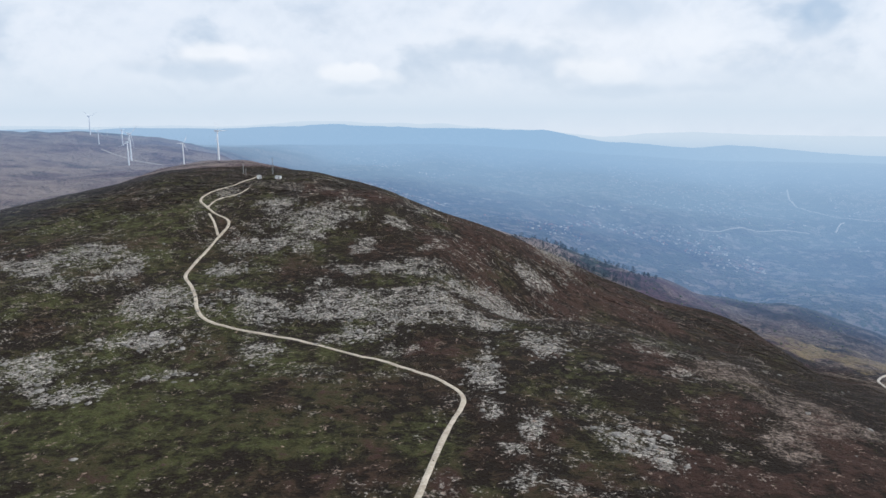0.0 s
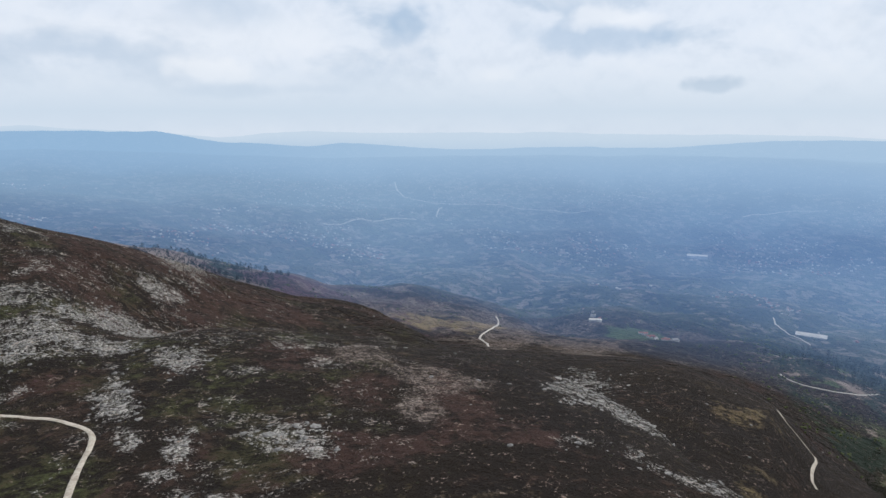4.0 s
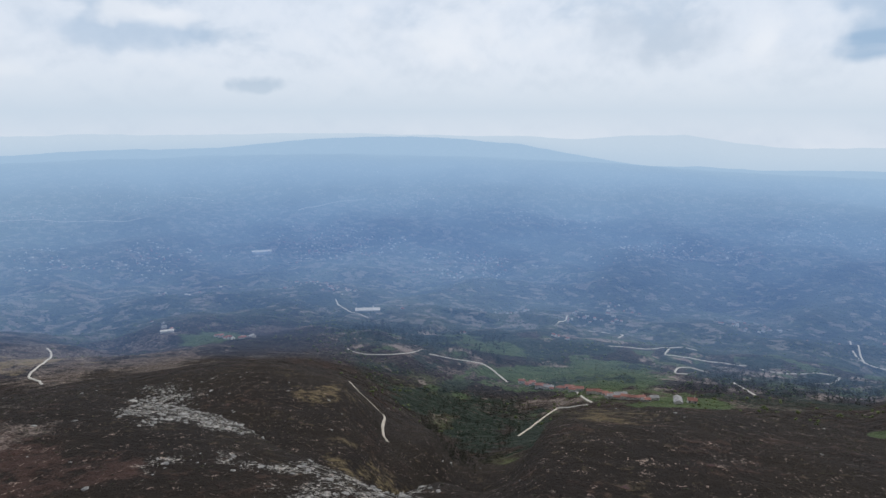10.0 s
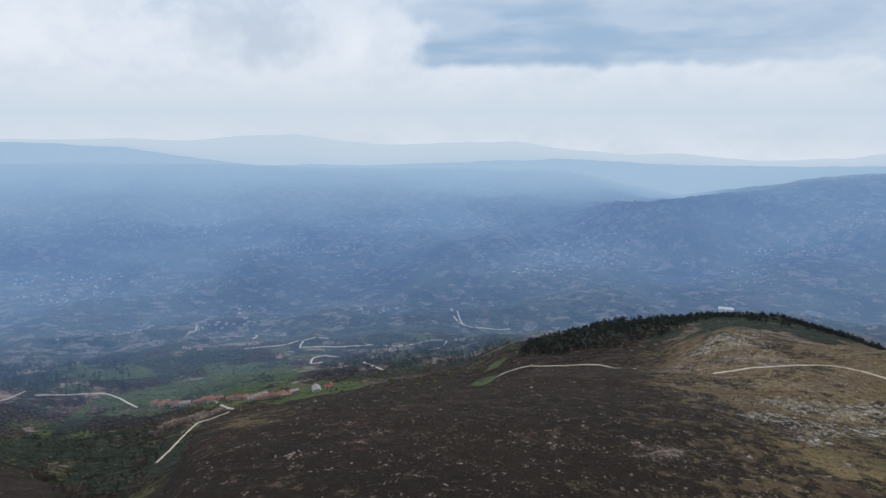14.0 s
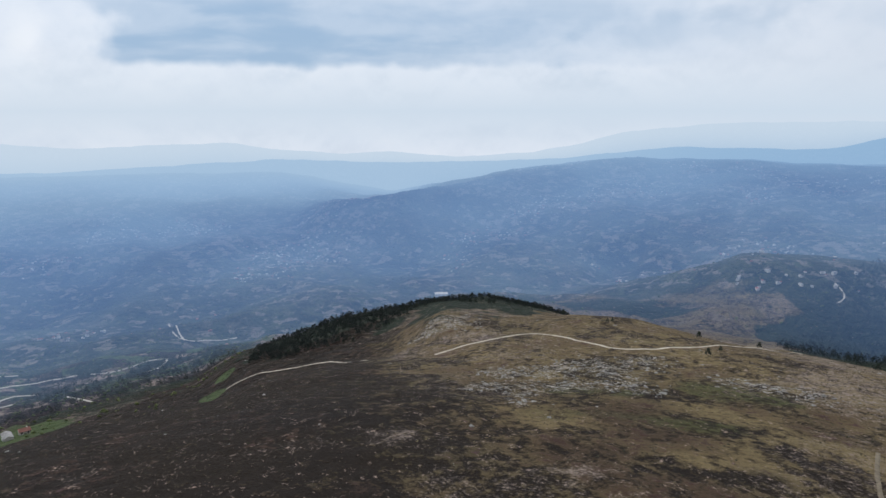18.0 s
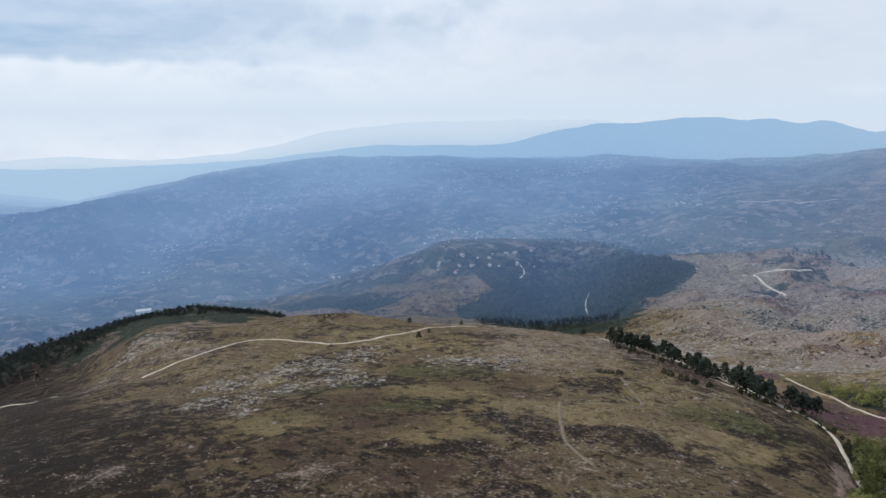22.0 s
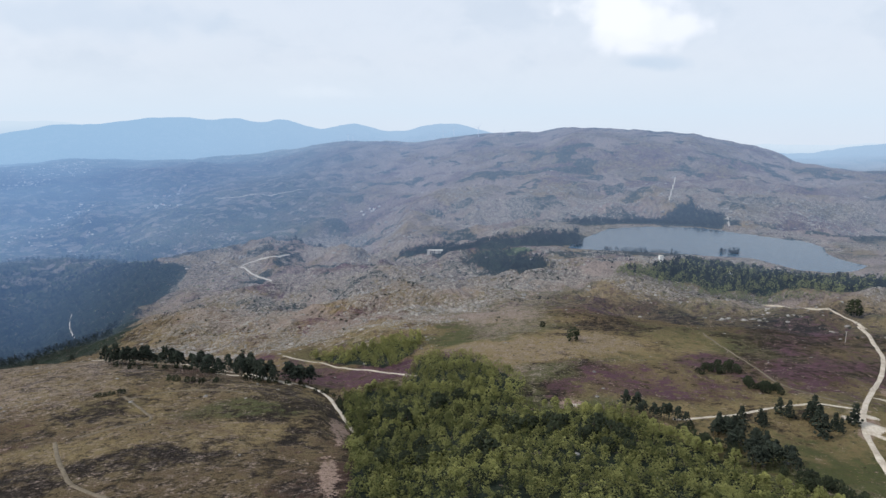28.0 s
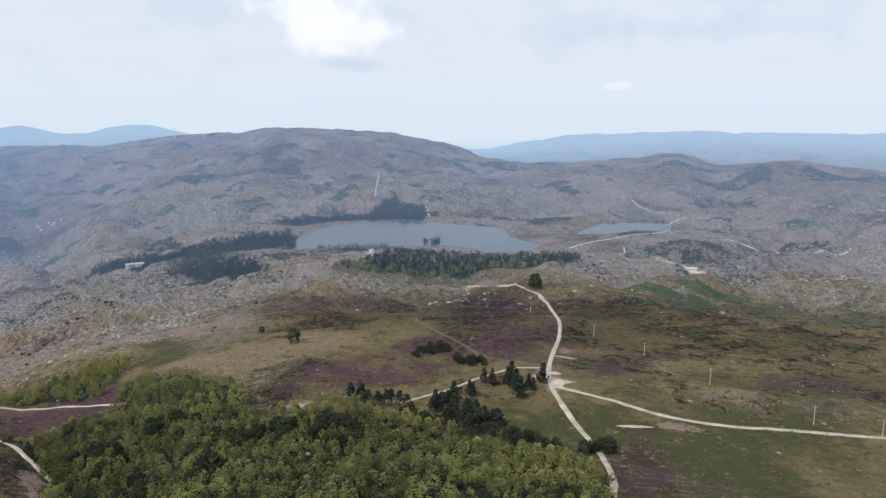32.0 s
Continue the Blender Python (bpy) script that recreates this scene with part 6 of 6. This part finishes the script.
for b, r, tall, face, spin in ((-18.0, 1165, 47, 70, 90), (-20.6, 1160, 33, 60, 30), (-24.5, 1665, 53, 65, 10), (-24.3, 1760, 62, 65, 45), (-24.8, 1990, 40, 60, 80), (-26.4, 2030, 35, 60, 20),
                               (-26.9, 2240, 52, 60, 65), (-25.8, 2320, 12, 60, 0), (179.4, 3380, 34, 150, 20), (179.8, 3350, 34, 150, 50), (187.2, 3215, 42, 160, 10), (188.1, 3180, 42, 160, 70), (190.1, 2855, 38, 160, 40), (192.2, 2715, 24, 160, 0)):
    turbine(b, r, tall, face, spin)


# ---- masts and cabins on the summit ----
def lattice_mast(bearing, reach, tall):
    ob = thing("radio_mast", polar(bearing, reach), "slim grey steel lattice mast on the summit", "mast", "masts on the summit")
    w = 0.55
    for sx, sy in ((-1, -1), (1, -1), (1, 1), (-1, 1)):
        part("leg", mesh_of("leg", *taper([(sx * w, sy * w, -0.5, 0.09), (sx * w * 0.3, sy * w * 0.3, tall, 0.06)], 6), M_STEEL), ob)
    for k in range(9):
        z = tall * (k + 0.5) / 9
        s = w * (1 - 0.7 * z / tall)
        part("brace", mesh_of("brace", *joined([box(2 * s, 0.07, 0.07, 0, -s, z), box(2 * s, 0.07, 0.07, 0, s, z), box(0.07, 2 * s, 0.07, -s, 0, z), box(0.07, 2 * s, 0.07, s, 0, z)]), M_STEEL), ob)
    part("antenna", mesh_of("antenna", *taper([(0, 0, tall * 0.97, 0.05), (0, 0, tall * 1.12, 0.03)], 6), M_STEEL), ob, "thin whip antenna")
    part("dish", mesh_of("dish", *taper([(0.5, 0, tall * 0.8, 0.45), (0.5, 0, tall * 0.8 + 0.25, 0.1)], 10), M_WHITE), ob, "small white dish")


lattice_mast(-13.9, 706, 16.0)
lattice_mast(-16.2, 726, 10.0)
pole = thing("mast_pole", polar(-16.0, 706), "bare pole with a cross arm on the summit", "mast", "masts on the summit")
part("shaft", mesh_of("shaft", *taper([(0, 0, -0.4, 0.16), (0, 0, 7.5, 0.1)], 8), M_STEEL), pole)
part("arm", mesh_of("arm", *box(0.14, 5.0, 0.14, 0, 2.2, 7.0), M_STEEL), pole)


def cabin(bearing, reach, w, d, h, turn, label):
    ob = thing("cabin", polar(bearing, reach), label, "cabin", "cabins on the summit", radians(turn))
    part("wall", mesh_of("wall", *box(w, d, h + 0.6, 0, 0, -0.6), M_WHITE), ob)
    part("roof", mesh_of("roof", *box(w + 0.4, d + 0.4, 0.18, 0, 0, h + 0.003), M_CONCRETE), ob, "flat grey roof slab")
    part("door", mesh_of("door", *box(0.9, 0.06, 1.95, w * 0.2, -d / 2 - 0.034, 0.0), M_STEEL), ob, "grey metal door")


cabin(-15.0, 693, 4.0, 3.2, 3.0, 20, "small white equipment cabin on the summit")
cabin(-13.5, 686, 5.5, 3.0, 2.6, -10, "white equipment cabin below the mast")


# ---- power line poles ----
POLE_SHAFT = mesh_of("shaft", *taper([(0, 0, -0.6, 0.17), (0, 0, 9.6, 0.1)], 8), M_CONCRETE)
POLE_ARM = mesh_of("crossarm", *box(2.4, 0.14, 0.14, 0, 0, 9.1), M_STEEL)
POLE_CAP = mesh_of("insulator", *taper([(0, 0, 0, 0.06), (0, 0, 0.12, 0.11), (0, 0, 0.3, 0.05)], 8), M_PANE)
for b, r in ((218.8, 605), (224.2, 502), (228.4, 458), (233.7, 399), (241.4, 356), (245.9, 354), (227.3, 900)):
    ob = thing("power_pole", polar(b, r), "pale concrete power pole with a crossarm on the moor", "power pole", "power poles across the moor", radians(-b + 35))
    part("shaft", POLE_SHAFT, ob)
    arm = part("crossarm", POLE_ARM, ob)
    for k in (-1, 0, 1):
        part("insulator", POLE_CAP, arm, "", Matrix.Translation((k * 1.05, 0, 9.24)))


# ---- houses ----
HOUSE_SHAPES = []
house_rng = random.Random(5)
for w, d, h in ((9, 7, 4.6), (12, 8, 5.4), (7.5, 6.5, 3.4), (15, 8, 4.2)):
    wall_v, wall_f = box(w, d, h + 3, 0, 0, -3)
    k = len(wall_v)
    wall_v += [(-w / 2, 0, h + d * 0.24), (w / 2, 0, h + d * 0.24)]
    wall_f = [f for f in wall_f if f != (4, 5, 6, 7)] + [(4, 7, k), (5, k + 1, 6)]
    o, t = 0.45, 0.22
    slope = []
    for s in (-1, 1):
        a = [(-w / 2 - o, s * (d / 2 + o), h - 0.2), (w / 2 + o, s * (d / 2 + o), h - 0.2), (w / 2 + o, 0, h + d * 0.24 + 0.1), (-w / 2 - o, 0, h + d * 0.24 + 0.1)]
        slope.append((a + [(x, y, z + t) for x, y, z in a], [(3, 2, 1, 0), (4, 5, 6, 7), (0, 1, 5, 4), (1, 2, 6, 5), (2, 3, 7, 6), (3, 0, 4, 7)]))
    HOUSE_SHAPES.append((w, d, h, mesh_of("wall", wall_v, wall_f, M_WALL), {m.name: mesh_of("roof", *joined(slope), m) for m in (M_TILES, M_GREY_ROOF)},
                         mesh_of("window", *box(1.1, 0.12, 1.3), M_PANE), mesh_of("door", *box(1.1, 0.12, 2.1), M_PANE), mesh_of("chimney", *box(0.7, 0.7, 1.6), M_WALL)))


def house(bearing, reach, group, roof=M_TILES, size=1.0, turn=None, detail=True):
    w, d, h, wall, roofs, window, door, chimney = HOUSE_SHAPES[house_rng.randrange(4)]
    red = roof is M_TILES
    ob = thing("house", polar(bearing, reach), "pale house with a red clay-tiled roof in a village" if red else "pale house with a grey roof in a village", "house", group,
               house_rng.uniform(0, 6.28) if turn is None else radians(turn) + house_rng.uniform(-0.2, 0.2), size)
    part("wall", wall, ob)
    part("roof", roofs[roof.name], ob, "red clay-tiled roof" if red else "weathered grey roof")
    if detail:
        part("chimney", chimney, ob, "", Matrix.Translation((w * 0.28, 0.3, h + d * 0.13)))
        for s in (-1, 1):
            for k in (-0.3, 0.3):
                part("window", window, ob, "", Matrix.Translation((k * w, s * (d / 2 + 0.03), h * 0.45)))
        part("door", door, ob, "", Matrix.Translation((0, -d / 2 - 0.03, 0.0)))


def hamlet(group, stops, count, loose_b, loose_r, red=0.75, size=1.0, detail=False, turn=None):
    for k in range(count):
        u = (k + 0.5) / count * (len(stops) - 1)
        i = min(int(u), len(stops) - 2)
        t = u - i
        house(stops[i][0] * (1 - t) + stops[i + 1][0] * t + house_rng.uniform(-loose_b, loose_b), stops[i][1] * (1 - t) + stops[i + 1][1] * t + house_rng.uniform(-loose_r, loose_r),
              group, M_TILES if house_rng.random() < red else M_GREY_ROOF, size * house_rng.uniform(0.8, 1.2), turn, detail)


hamlet("red-roofed hillside village", [(73.3, 1066), (75.6, 1048), (78.1, 1002), (80.9, 935), (82.8, 912), (84.9, 904)], 30, 0.25, 12, 0.82, 1.0, True, -75)
house(86.7, 882, "red-roofed hillside village", M_GREY_ROOF, 1.2, 0)
house(87.8, 893, "red-roofed hillside village", M_TILES, 1.5, -80)
for stops, count, lb, lr, red in (
        ([(68.3, 1425), (68.5, 1424)], 2, 0.1, 6, 0.9), ([(76, 1419), (77.6, 1402)], 4, 0.3, 12, 0.9), ([(42.8, 1590), (44, 1430)], 4, 0.4, 20, 0.4), ([(47.4, 1336), (50.4, 1266)], 14, 0.5, 25, 0.6),
        ([(54.6, 2048), (59.0, 1919)], 22, 0.5, 40, 0.9), ([(71.4, 1745), (74, 1812)], 8, 0.5, 25, 0.5), ([(77, 1745), (82, 1740)], 18, 0.6, 45, 0.7), ([(90, 1758), (94, 1820)], 12, 0.8, 40, 0.5),
        ([(144.5, 1530), (149, 1560), (153, 1595)], 20, 0.6, 45, 0.5), ([(164.4, 2600), (167, 2650)], 10, 0.5, 50, 0.4), ([(163.5, 2340), (166.5, 2360)], 8, 0.5, 40, 0.4), ([(180.4, 1959), (182, 1964)], 6, 0.3, 20, 0.3),
        ([(146, 1723), (150, 2159)], 6, 0.5, 30, 0.3)):
    hamlet("houses of a far hamlet", stops, count, lb, lr, red, 0.7)


def hall(bearing, reach, w, d, h, turn, label):
    ob = thing("farm_hall", polar(bearing, reach), label, "building", "", radians(turn))
    part("wall", mesh_of("wall", *box(w, d, h + 4, 0, 0, -4), M_WALL), ob)
    v = [(-w / 2 - 0.6, -d / 2 - 0.6, h), (w / 2 + 0.6, -d / 2 - 0.6, h), (w / 2 + 0.6, d / 2 + 0.6, h), (-w / 2 - 0.6, d / 2 + 0.6, h), (-w / 2 - 0.6, 0, h + d * 0.12), (w / 2 + 0.6, 0, h + d * 0.12)]
    part("roof", mesh_of("roof", v, [(0, 1, 5, 4), (2, 3, 4, 5), (0, 4, 3), (1, 2, 5), (3, 2, 1, 0)], M_WALL), ob, "low white metal roof")


hall(60.1, 1687, 62, 26, 5, -62, "long low white-roofed hall in the valley")
hall(232.3, 905, 26, 9, 3.5, 140, "long white-roofed farm shed on the moor")
hall(231.6, 912, 14, 7, 3.0, 140, "small white-roofed farm shed on the moor")
hall(121.0, 1772, 34, 22, 9, -120, "large white hall in the valley")
hall(51.5, 2600, 70, 30, 8, -50, "long white works hall in the valley")
hall(186.5, 1145, 26, 10, 4, 170, "low pale shed on the plateau")
hall(43.8, 1428, 26, 11, 4, -45, "white-roofed shed on a far hillside")
tower = thing("water_tower", polar(205.2, 892), "small white square tower on the granite plateau", "tower")
part("wall", mesh_of("wall", *box(4.4, 4.4, 10.0, 0, 0, -1.5), M_WHITE), tower)
part("roof", mesh_of("roof", *box(5.0, 5.0, 0.35, 0, 0, 8.503), M_CONCRETE), tower, "flat pale roof slab")
hut = thing("lake_hut", polar(210.5, 872), "small white hut among lakeside pines", "hut")
part("wall", mesh_of("wall", *box(3.4, 3.0, 6.0, 0, 0, -1.0), M_WHITE), hut)
part("roof", mesh_of("roof", *box(4.0, 3.6, 0.3, 0, 0, 5.003), M_TILES), hut)

# towns far down in the valley, too small to tell house from house
town_rng = np.random.default_rng(90)
TOWN_SHAPES = [(box(10, 8, 6, 0, 0, -1)[0], [(4, 5, 6, 7), (0, 1, 5, 4), (1, 2, 6, 5), (2, 3, 7, 6), (3, 0, 4, 7)])]
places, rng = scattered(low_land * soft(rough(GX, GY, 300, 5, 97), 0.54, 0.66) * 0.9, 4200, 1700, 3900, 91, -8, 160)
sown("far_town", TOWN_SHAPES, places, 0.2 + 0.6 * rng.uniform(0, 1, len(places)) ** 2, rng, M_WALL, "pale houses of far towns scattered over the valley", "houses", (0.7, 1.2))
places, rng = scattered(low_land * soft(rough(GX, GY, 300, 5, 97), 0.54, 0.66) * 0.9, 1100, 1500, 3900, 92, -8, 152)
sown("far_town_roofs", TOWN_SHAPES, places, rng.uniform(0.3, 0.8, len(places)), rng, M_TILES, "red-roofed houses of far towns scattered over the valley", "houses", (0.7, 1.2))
